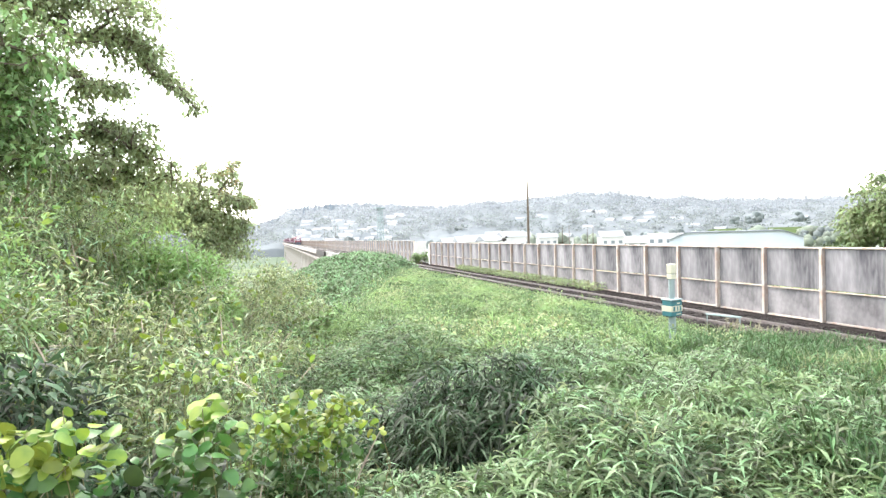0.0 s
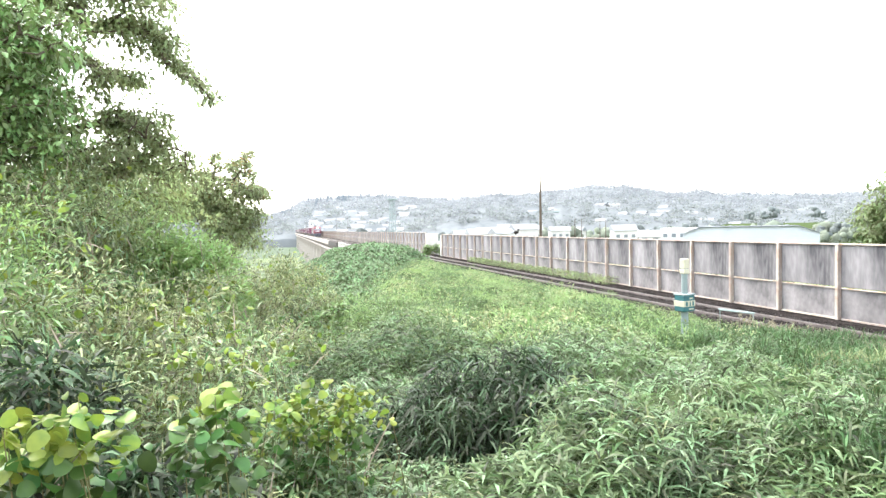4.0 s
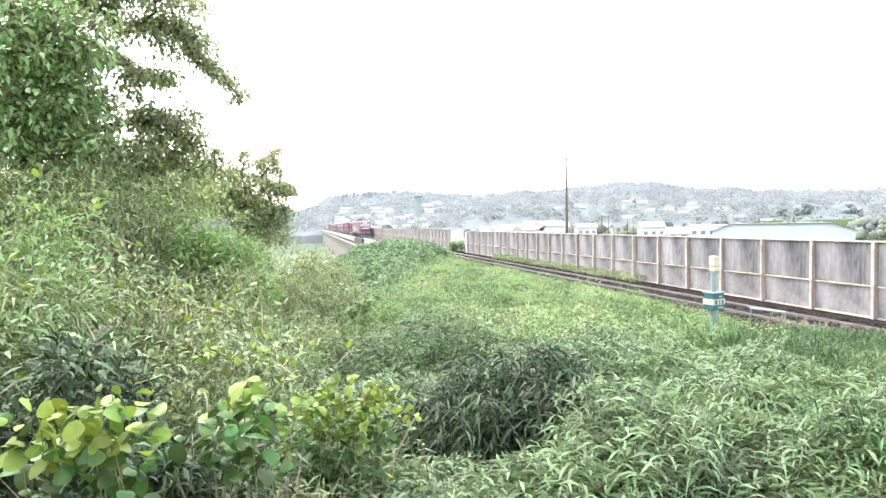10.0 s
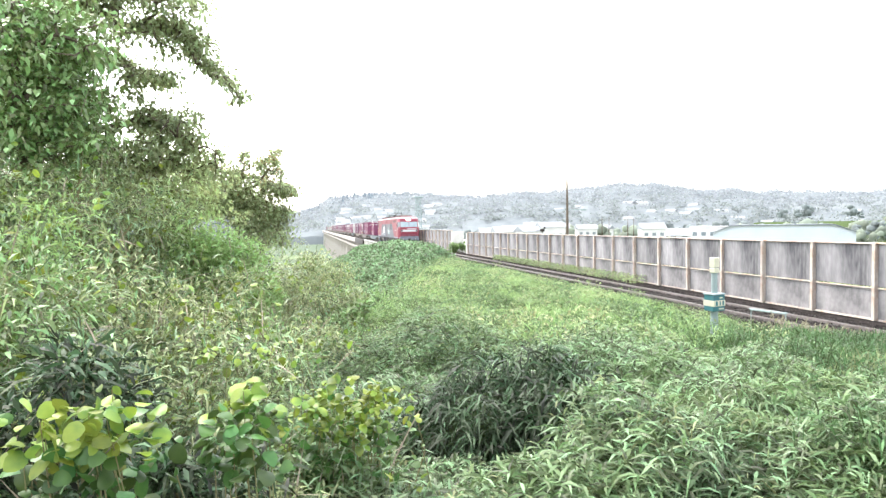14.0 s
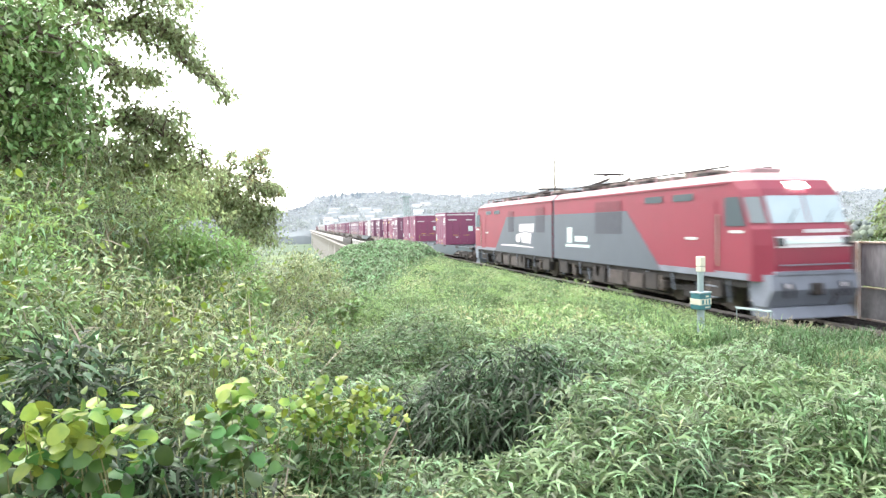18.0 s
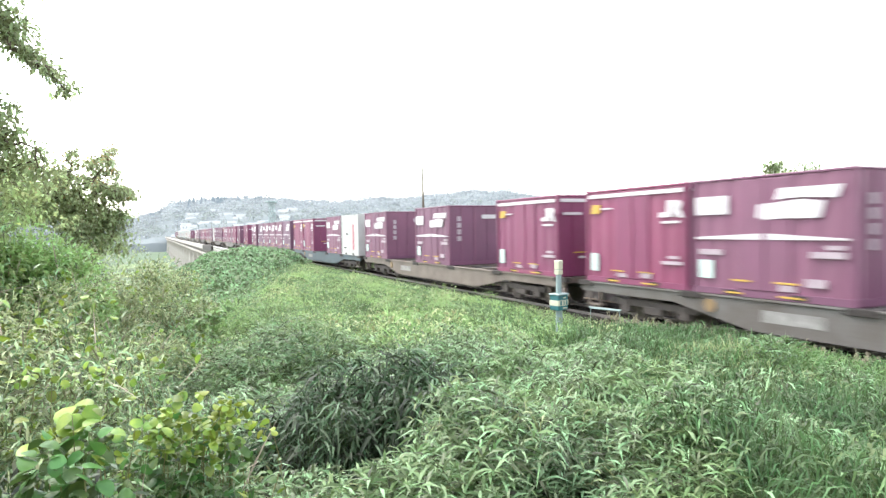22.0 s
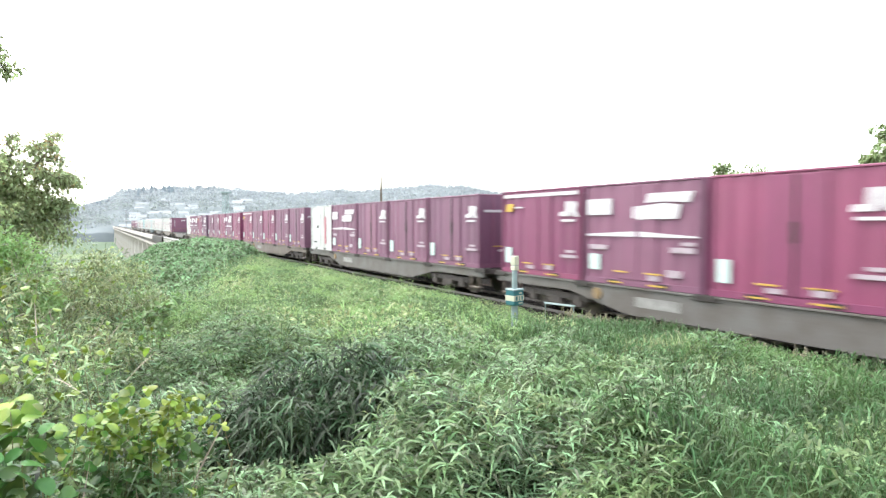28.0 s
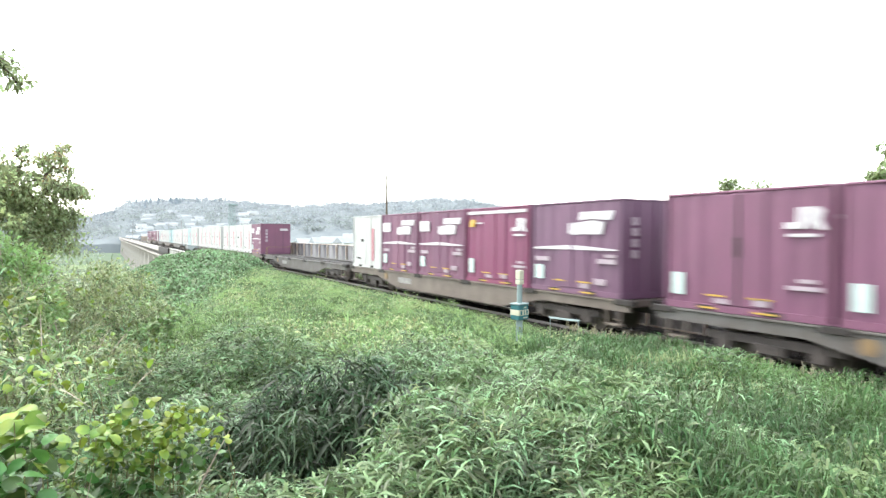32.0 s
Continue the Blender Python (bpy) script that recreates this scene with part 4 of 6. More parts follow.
    for x in (-0.82, 0.82):
        part("marker_lamp", drum_y(bmesh.new(), x, yy(-6.80), yy(-6.70), 0.90, 0.06), M_MARK, s, "small pale marker lamp")
    part("front_handrail", boxes((-1.05, 1.05, *sorted((yy(-6.78), yy(-6.75))), 1.40, 1.43)), M_SKIRT, s)
    for sx in (-1, 1):
        for z in (0.42, 0.72):
            part("cab_step", boxes((*sorted((sx * 1.18, sx * 1.38)), *sorted((yy(-4.8), yy(-4.3))), z, z + 0.04)), M_SKIRT, s)
        for u, w, z0 in ((-5.0, 0.5, 0.45), (-1.9, 0.7, 0.35), (1.6, 0.9, 0.28), (2.0, 0.3, 0.5), (4.9, 0.8, 0.40), (-0.15, 0.35, 0.45)):
            part("side_gear", boxes((*sorted((sx * 1.12, sx * 1.36)), *sorted((yy(u), yy(u + w))), z0, 0.9), bevel=0.02), M_DARK, s)
        for u in (-4.4, -2.0, 2.0, 4.4):
            part("axle_damper", tube(bmesh.new(), [(sx * 1.2, yy(u), 0.35), (sx * 1.24, yy(u), 0.85)], [0.09, 0.09], 8), M_WAGONT, s)
        for u, z0, z1 in ((-5.3, 0.35, 0.95), (-4.0, 0.30, 0.80), (-2.75, 0.45, 0.95), (-1.35, 0.30, 0.95), (1.25, 0.35, 0.95), (2.9, 0.30, 0.75), (3.7, 0.45, 0.95), (5.4, 0.30, 0.90)):
            part("air_pipe", tube(bmesh.new(), [(sx * 1.30, yy(u), z0), (sx * 1.33, yy(u + 0.06), z1)], [0.03, 0.03], 6), M_SKIRT, s, "pale air pipe")
        for u in (-4.35, -2.05, 2.05, 4.35):
            part("axle_box", boxes((*sorted((sx * 1.10, sx * 1.30)), yy(u) - 0.17, yy(u) + 0.17, 0.42, 0.70), bevel=0.03), M_BOGIE, s, "dusty axle box")
    # roof gear
    bm = bmesh.new()
    for u in (-2.6, -1.2, 0.4, 2.2, 4.6):
        box(bm, -0.55, 0.45, yy(u) - 0.5, yy(u) + 0.5, 3.78, 4.04 + 0.06 * math.sin(u * 7), bevel=0.03)
    part("roof_case", bm, M_WAGONT, s, "dusty brown roof equipment")
    bm = bmesh.new()
    for u in np.linspace(-4.5, 5.6, 12):
        tube(bm, [(-0.7, u, 3.70), (-0.7, u, 4.02)], [0.05, 0.035], 6)
        tube(bm, [(0.7, u, 3.70), (0.7, u, 4.02)], [0.05, 0.035], 6)
    part("insulator", bm, M_LROOF, s)
    part("bus_bar", tube(bmesh.new(), [(-0.7, -4.5, 4.04), (-0.7, 5.6, 4.04)], [0.025, 0.025], 6), M_DARK, s)
    part("bus_bar", tube(bmesh.new(), [(0.7, -4.5, 4.04), (0.7, 5.6, 4.04)], [0.025, 0.025], 6), M_DARK, s)
    for u in (-3.6, -0.4, 1.6, 3.9, 5.3):
        part("roof_hatch", boxes((-0.95, -0.55, yy(u) - 0.28, yy(u) + 0.28, 3.79, 3.93), bevel=0.02), M_DARK, s)
    part("antenna", tube(bmesh.new(), [(0.5, yy(-4.2), 3.8), (0.5, yy(-4.2), 4.2)], [0.02, 0.015], 5), M_DARK, s)
    part("horn_cover", boxes((-0.5, 0.5, *sorted((yy(-5.1), yy(-4.5))), 3.80, 3.95), bevel=0.03), M_LROOF, s)
    # pantograph: front half raised, rear half folded
    py = yy(3.6) if not rear else yy(2.8)
    top = 4.50 if not rear else 4.28
    pan = part("pantograph", boxes((-0.8, 0.8, py - 0.9, py - 0.82, 3.98, 4.06), (-0.8, 0.8, py + 0.82, py + 0.9, 3.98, 4.06), (-0.8, -0.72, py - 0.9, py + 0.9, 3.98, 4.06), (0.72, 0.8, py - 0.9, py + 0.9, 3.98, 4.06)), M_DARK, s)
    bm = bmesh.new()
    knee = 4.02 + (top - 4.02) * 0.5
    for sx in (-0.55, 0.55):
        tube(bm, [(sx, py + 0.8, 4.04), (sx * 0.8, py - 0.75, knee), (sx * 0.6, py + 0.1, top)], [0.06, 0.055, 0.05], 5)
    tube(bm, [(-0.62, py + 0.0, top), (0.62, py + 0.0, top)], [0.035, 0.035], 5)
    tube(bm, [(-0.62, py + 0.35, top), (0.62, py + 0.35, top)], [0.035, 0.035], 5)
    part("linkage", bm, M_DARK, pan)
    return s


rolls(loco_section("red locomotive half with blue-grey flank and lit lamps", False), 6.2)
rolls(loco_section("red locomotive half with white emblem and folded pantograph", True), 18.75)


# ---- distance: hills, town, poles ----
def at_bearing(az, d):
    return d * math.sin(radians(az)), d * math.cos(radians(az))


SKY_AZ = [-60, -30, -12, -4, -1.6, 0.6, 1.4, 3.2, 6.8, 9.9, 14.6, 18.2, 21.3, 25.8, 28.2, 30.6, 32.9, 37.3, 41.4, 45.2, 55, 70, 90, 120]
SKY_EL = [2.5, 2.2, 1.2, 0.7, 1.0, 1.5, 2.3, 2.5, 2.8, 2.75, 2.35, 2.65, 2.7, 3.05, 3.35, 3.2, 2.6, 2.3, 1.95, 1.85, 2.2, 2.6, 2.4, 2.2]


def hill_sheet(name, d0, d1, lift, material, label, seed, rough, step, rings):
    az = np.arange(-60, 120.01, step)
    s = np.linspace(0, 1, rings)[:, None] * np.ones((1, len(az)))
    A = np.ones((rings, 1)) * az[None]
    d = d0 + (d1 - d0) * s
    top = EYE + d1 * np.tan(np.radians(np.interp(az, SKY_AZ, SKY_EL) * lift))
    rise = -14.2 + (top[None] + 14.2) * (1 - (1 - s) ** 1.7)
    wave = np.array([[noise.noise((a * 0.5, q * 5 + seed, 0)) for a in az[::8]] for q in np.linspace(0, 1, rings)])
    wave = np.stack([np.interp(az, az[::8], w) for w in wave])
    X, Y = d * np.sin(np.radians(A)), d * np.cos(np.radians(A))
    z = rise + wave * rough * (0.3 + s) + (crowns(X / 15 + seed, Y / 20) * 5.0 + crowns(X / 7.5, Y / 10 + seed) * 2.2) * rough / 7
    z[0] = -24.0
    V = np.stack([X, Y, z], -1).reshape(-1, 3)
    n = len(az)
    i = (np.arange(rings - 1)[:, None] * n + np.arange(n - 1)).ravel()
    tagged(new(name, raw_mesh(name, V, np.stack([i, i + 1, i + n + 1, i + n], 1), material, True)), label, "hill", kind="structure")
    return V


# hill sheets whose pale colours carry the haze of distance
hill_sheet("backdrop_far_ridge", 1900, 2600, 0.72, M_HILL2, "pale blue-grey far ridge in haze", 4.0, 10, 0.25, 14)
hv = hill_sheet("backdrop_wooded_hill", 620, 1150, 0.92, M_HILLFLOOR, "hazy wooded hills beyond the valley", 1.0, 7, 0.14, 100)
n = 1500
az, d = rng.uniform(-30, 70, n), rng.uniform(180, 600, n)
keep = ~((az > -3) & (az < 4) & (d < 420)) & (rng.random(n) < 0.75)
az, d = az[keep], d[keep]
pos = np.stack([d * np.sin(np.radians(az)), d * np.cos(np.radians(az)), np.full(len(d), -12.0) + d * 0.004], 1)
pos = pos[(np.abs(pos[:, 0] - 12.4) > 14)]
vt = np.repeat(pos, 14, axis=0) + rng.normal(size=(14 * len(pos), 3)) * np.array([1.5, 1.5, 1.1])
tagged(new("valley_trees", leaves("valley_trees", vt, rng.normal(size=vt.shape) + np.array([0, 0, 0.4]), rng.uniform(0.9, 2.0, len(vt)), 1.0, M_HILLGREEN, 0.3)), "hazy trees and hedges dotted over the valley", "woods", kind="stuff")


HOUSES = []


def house(az, d, w, dep, h, roof_mat, z0=-14, turn=0, gable=0.35, wall_mat=None):
    HOUSES.append((az, d))
    x, y = at_bearing(az, d)
    hs = thing("house", "pale two-storey house with a tiled roof", "house", "houses of the far town", at=pose(x, y, z0, 0, 0, -az + turn))
    part("wall", boxes((-w / 2, w / 2, -dep / 2, dep / 2, 0, h)), wall_mat or M_HOUSE, hs)
    bm = prism(bmesh.new(), [(-dep / 2 - 0.5, h), (dep / 2 + 0.5, h), (0, h + dep * gable)], "x", -w / 2 - 0.5, w / 2 + 0.5)
    part("roof", bm, roof_mat, hs)
    for k in range(3):
        u = -w / 2 + w * (k + 0.5) / 3
        for z in (1.0, 3.8)[: 2 if h > 5 else 1]:
            wd = part("window", boxes((u - 0.7, u + 0.7, -dep / 2 - 0.05, -dep / 2 + 0.02, z, z + 1.2)), M_FARWIN, hs)
            part("frame", boxes((u - 0.8, u + 0.8, -dep / 2 - 0.08, -dep / 2 - 0.03, z - 0.1, z), (u - 0.8, u + 0.8, -dep / 2 - 0.08, -dep / 2 - 0.03, z + 1.2, z + 1.3)), M_WHITE, wd)
    return hs


def hill_z(az, d):
    s = (d - 620) / 530
    top = EYE + 1150 * math.tan(radians(float(np.interp(az, SKY_AZ, SKY_EL)) * 0.92))
    return -14.2 + (top + 14.2) * (1 - (1 - s) ** 1.7)


# roofs that show over the barrier, on the low terrace: bearing, distance, size, turn
for az, d, w, dep, h, turn in ((17.6, 250, 9, 8, 6.0, 15), (18.7, 270, 12, 8, 6.4, -8), (19.7, 246, 8, 7, 6.2, 30), (20.7, 282, 13, 9, 7.4, 5), (21.7, 262, 10, 8, 7.6, 20), (22.4, 290, 10, 8, 7.2, 0), (16.4, 300, 12, 8, 5.4, 10), (24.9, 300, 9, 7, 6.6, 12), (26.4, 320, 8, 7, 6.2, -20), (33.2, 190, 9, 7, 5.2, 0), (52, 220, 12, 9, 6, -8), (58, 200, 12, 9, 6, 10), (30.5, 260, 9, 8, 6.6, 14)):
    house(az, d, w, dep, h, M_ROOF, -6.3, turn, 0.3, M_HOUSE)
# the town on the hillside
for k in range(34):
    az, d = 1.8 + 9.6 * rng.random(), 650 + 190 * rng.random()
    house(az, d, rng.uniform(9, 15), rng.uniform(8, 10), rng.uniform(5.2, 7.5), M_ROOF, hill_z(az, d) - 0.3, rng.uniform(-30, 30), 0.28, M_HOUSE)
for k in range(18):
    az, d = 20 + 26 * rng.random(), 650 + 150 * rng.random()
    house(az, d, rng.uniform(9, 14), 9, 6, M_ROOF, hill_z(az, d) - 0.3, rng.uniform(-30, 30), 0.28, M_HOUSE)

# trees between the houses, open in front of them and over the terraces
n = 7200
ha = np.degrees(np.arctan2(hv[:, 0], hv[:, 1]))
hk = np.flatnonzero((ha > -14) & (ha < 70) & (np.arange(len(hv)) > len(hv) // 12))
pick = hv[rng.choice(hk, n)] + rng.normal(size=(n, 3)) * np.array([7, 9, 0.8])
pa, pd = np.degrees(np.arctan2(pick[:, 0], pick[:, 1])), np.hypot(pick[:, 0], pick[:, 1])
free = (pa > -14) & (pa < 75) & ~((pa > 13.5) & (pa < 20.5) & (pd < 700))
for ha_, hd_ in HOUSES:
    if hd_ > 500:
        free &= ~((np.abs(pa - ha_) * pd * 0.01745 < 8) & (pd < hd_ + 7) & (pd > hd_ - 26))
pick = pick[free]
def crown_mass(name, label, base, width, height, material, sprays=8, solid=True):
    """Uneven rounded tree crowns standing close together, as one mesh."""
    bm = bmesh.new()
    bmesh.ops.create_icosphere(bm, subdivisions=1, radius=1.0)
    ico = np.array([v.co[:] for v in bm.verts])
    tri = np.array([[v.index for v in f.verts] for f in bm.faces if f.calc_center_median().z > -0.3])
    bm.free()
    k = len(base)
    bump = 1 + rng.normal(size=(k, len(ico), 1)) * 0.12
    size = np.stack([width, width, height], 1)
    V = base[:, None] + ico[None] * bump * size[:, None]
    F = tri[None] + (np.arange(k) * len(ico))[:, None, None]
    woods = thing(name, label, "woods", kind="stuff")
    if solid:
        part("crowns", raw_mesh(name, V.reshape(-1, 3), F.reshape(-1, 3), material, True), None, woods)
    u = ball(k * sprays)
    u[:, 2] = np.abs(u[:, 2])
    u = u * (1.0 if solid else rng.random((k * sprays, 1)) ** 0.4)
    ln = np.repeat(width, sprays) * rng.uniform(0.15, 0.34, k * sprays) * (1.0 if solid else 1.5)
    part("sprays", leaves("sprays", np.repeat(base, sprays, axis=0) + u * np.repeat(size, sprays, axis=0) * 0.95, u + rng.normal(size=u.shape) * 0.5, ln, ln * 0.7, material, 0.3), None, woods)


k = len(pick)
wide = rng.uniform(3.2, 7.0, k) * rng.choice([0.8, 1.0, 1.25], k)
near = np.hypot(pick[:, 0], pick[:, 1]) < 790 + 60 * rng.normal(size=k)
tall = wide * rng.uniform(0.42, 0.66, k)
# upper crowns get the paler colour, as thicker haze painted in
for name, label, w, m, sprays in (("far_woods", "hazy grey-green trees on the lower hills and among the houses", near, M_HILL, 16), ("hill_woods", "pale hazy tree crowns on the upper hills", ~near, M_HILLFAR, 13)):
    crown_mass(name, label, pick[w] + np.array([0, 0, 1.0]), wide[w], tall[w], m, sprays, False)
# nearer woods on the low ground, in front of the hills
def wood_belt(name, label, count, az0, az1, d0, d1, material):
    a_, d_ = np.radians(rng.uniform(az0, az1, count)), rng.uniform(d0, d1, count)
    hgt = rng.uniform(9, 20, count) * (0.6 + 0.4 * rng.random(count))
    base = np.stack([d_ * np.sin(a_), d_ * np.cos(a_), ground(d_ * np.sin(a_), d_ * np.cos(a_))], 1)
    m = 9
    u_ = ball(count * m)
    hh_ = np.repeat(hgt, m)
    c_ = np.repeat(base, m, axis=0) + (u_ * np.array([0.26, 0.26, 0.24]) + np.array([0, 0, 0.55])) * hh_[:, None]
    crown_mass(name, label, c_, hh_ * rng.uniform(0.12, 0.24, count * m), hh_ * rng.uniform(0.12, 0.22, count * m), material, 7)


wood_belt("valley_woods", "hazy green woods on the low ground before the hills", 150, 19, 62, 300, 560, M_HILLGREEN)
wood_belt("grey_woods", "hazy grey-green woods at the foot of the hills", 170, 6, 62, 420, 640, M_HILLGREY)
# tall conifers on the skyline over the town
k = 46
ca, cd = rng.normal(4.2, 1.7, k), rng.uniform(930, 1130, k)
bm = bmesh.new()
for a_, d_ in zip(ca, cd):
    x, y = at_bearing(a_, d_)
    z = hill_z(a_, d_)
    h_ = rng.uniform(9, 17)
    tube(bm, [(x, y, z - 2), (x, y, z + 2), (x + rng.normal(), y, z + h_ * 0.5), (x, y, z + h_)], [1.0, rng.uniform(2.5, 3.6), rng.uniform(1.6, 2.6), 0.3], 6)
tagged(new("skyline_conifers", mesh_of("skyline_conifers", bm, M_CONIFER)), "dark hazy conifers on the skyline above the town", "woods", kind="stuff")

x, y = at_bearing(40.5, 150)
shed = thing("warehouse", "pale blue sheet-metal warehouse with a shallow roof", "warehouse", at=pose(x, y, -6.4, 0, 0, -40.5))
part("wall", prism(bmesh.new(), [(-12.6, 0), (12.6, 0), (12.6, 6.7), (9.0, 8.1), (-9.0, 8.1), (-12.6, 6.7)], "y", -8, 8), M_SHED, shed)
part("roof", prism(bmesh.new(), [(-13.0, 6.6), (-12.6, 6.7), (-9.0, 8.1), (9.0, 8.1), (12.6, 6.7), (13.0, 6.6), (9.05, 8.25), (-9.05, 8.25)], "y", -8.5, 8.5), M_SKIRT, shed, "grey sheet roof edge")
bm = bmesh.new()
for k in range(40):
    box(bm, -12.3 + k * 0.63, -12.22 + k * 0.63, -8.05, -7.99, 0, 6.7)
part("wall_ribs", bm, M_SHED, shed)
x, y = at_bearing(35.1, 165)
annex = thing("office_block", "low white flat-roofed office block", "building", at=pose(x, y, -6.4, 0, 0, -34.8))
part("wall", boxes((-4.1, 4.1, -4, 4, 0, 7.7)), M_HOUSE, annex)
part("roof", boxes((-4.3, 4.3, -4.2, 4.2, 7.7, 8.0)), M_HOUSE, annex)
for k in range(4):
    part("window", boxes((-3.6 + k * 1.95, -2.6 + k * 1.95, -4.04, -3.98, 5.7, 6.6)), M_FARWIN, annex)


def utility_pole(az, d, z0, z1, r):
    x, y = at_bearing(az, d)
    p = thing("utility_pole", "weathered utility pole with a lamp arm", "pole", "utility poles", at=pose(x, y, z0))
    h = z1 - z0
    part("shaft", tube(bmesh.new(), [(0, 0, 0), (0, 0, h * 0.72), (0, 0, h)], [r, r * 0.8, r * 0.35], 10), M_BARK, p)
    part("arm", boxes((0, 1.6, -0.03, 0.03, h * 0.78, h * 0.78 + 0.06)), M_POSTGREY, p)
    part("lamp", boxes((1.4, 1.9, -0.1, 0.1, h * 0.78 - 0.05, h * 0.78 + 0.08), bevel=0.02), M_POSTGREY, p)
    return p


utility_pole(23.25, 60, -14.0, 8.9, 0.16)
for az, d, z in ((26.3, 130, 4.0), (26.9, 130, 4.0), (28.5, 140, 3.6), (29.0, 140, 3.6), (5.6, 300, 9), (4.6, 330, 9), (1.9, 420, 10)):
    utility_pole(az, d, -14, z, 0.13)

x, y = at_bearing(9.66, 150)
mast = thing("lattice_tower", "grey steel lattice tower with a cross-head", "tower", at=pose(x, y, -14, 0, 0, 20))
bm = bmesh.new()
for sx in (-1, 1):
    for sy in (-1, 1):
        tube(bm, [(sx * 0.9, sy * 0.9, 0), (sx * 0.45, sy * 0.45, 23.6)], [0.10, 0.07], 5)
part("leg_set", bm, M_POSTGREY, mast)
bm = bmesh.new()
for k in range(13):
    a, b = 0.9 - 0.45 * k / 13, 0.9 - 0.45 * (k + 1) / 13
    z0, z1 = 23.6 * k / 13, 23.6 * (k + 1) / 13
    for s in (-1, 1):
        tube(bm, [(-a, s * a, z0), (b, s * b, z1)], [0.05, 0.05], 4)
        tube(bm, [(a, s * a, z0), (-b, s * b, z1)], [0.05, 0.05], 4)
        tube(bm, [(s * a, -a, z0), (s * b, b, z1)], [0.05, 0.05], 4)
part("bracing", bm, M_POSTGREY, mast)
part("cross_head", boxes((-1.2, 1.2, -0.6, 0.6, 23.4, 23.7), bevel=0.03), M_POSTGREY, mast)


# ---- trackside marker post and low frame ----
mp = thing("marker_post", "grey-green marker post with teal and cream box", "post", at=pose(8.72, 12.2, -0.3, 0.6, -0.8, 12))
part("shaft", tube(bmesh.new(), [(0, 0, 0), (0, 0, 0.9), (0, 0, 0.91), (0, 0, 1.85)], [0.080, 0.080, 0.066, 0.066], 16), M_POSTGREY, mp)
part("top_plate", boxes((-0.075, 0.075, -0.075, 0.075, 1.82, 2.04), bevel=0.01), M_CREAM, mp, "cream plate round the post head")
part("top_plate", boxes((-0.075, 0.075, -0.075, 0.075, 1.70, 1.805), bevel=0.01), M_CREAM, mp)
sg = part("sign_box", boxes((-0.17, 0.17, -0.14, 0.14, 0.86, 1.22), bevel=0.015), M_TEAL, mp, "teal box sign")
part("cream_band", boxes((-0.175, 0.175, -0.145, 0.145, 0.97, 1.10), bevel=0.004), M_CREAM, sg, "cream band with small dark bars")
part("lid", boxes((-0.185, 0.185, -0.155, 0.155, 1.22, 1.25), bevel=0.008), M_POSTGREY, sg)
for u0, u1 in ((-0.12, -0.06), (0.0, 0.03), (0.08, 0.13)):
    part("mark_bar", boxes((u0, u1, -0.150, -0.146, 0.985, 1.085)), M_TEAL, sg)
part("caption_bar", boxes((0.0, 0.09, -0.146, -0.141, 1.14, 1.17), (-0.02, 0.12, -0.146, -0.141, 0.90, 0.925)), M_CREAM, sg)
fr = thing("low_pipe_frame", "low grey pipe frame beside the track", "frame")
bm = tube(bmesh.new(), [(10.6, 13.4, -0.3), (10.6, 13.4, 0.34), (10.6, 12.25, 0.39), (10.6, 12.25, -0.3)], [0.02] * 4, 8)
part("hoop", bm, M_POSTGREY, fr)
part("top_rail", tube(bmesh.new(), [(10.6, 13.45, 0.36), (10.6, 12.2, 0.41)], [0.017, 0.017], 8), M_POSTGREY, fr)

crow = thing("crow", "black crow perched on the barrier", "bird", at=pose(BARRIER, 38.0, 1.94, 0, 0, 40))
bm = bmesh.new()
bmesh.ops.create_icosphere(bm, subdivisions=2, radius=1.0, matrix=Matrix.Translation((0, 0, 0.22)) @ Matrix.Diagonal((0.10, 0.19, 0.11, 1)))
part("body", bm, M_DARK, crow, smooth=True)
bm = bmesh.new()
bmesh.ops.create_icosphere(bm, subdivisions=2, radius=0.07, matrix=Matrix.Translation((0, -0.17, 0.37)))
part("head", bm, M_DARK, crow, smooth=True)
part("beak", tube(bmesh.new(), [(0, -0.22, 0.37), (0, -0.32, 0.35)], [0.025, 0.004], 6), M_DARK, crow)
part("tail", prism(bmesh.new(), [(-0.05, 0.15), (0.05, 0.15), (0.07, 0.42), (-0.07, 0.42)], "z", 0.16, 0.19), M_DARK, crow)
for s in (-1, 1):
    part("leg", tube(bmesh.new(), [(s * 0.04, 0, 0.0), (s * 0.04, 0.02, 0.14)], [0.012, 0.015], 5), M_DARK, crow)


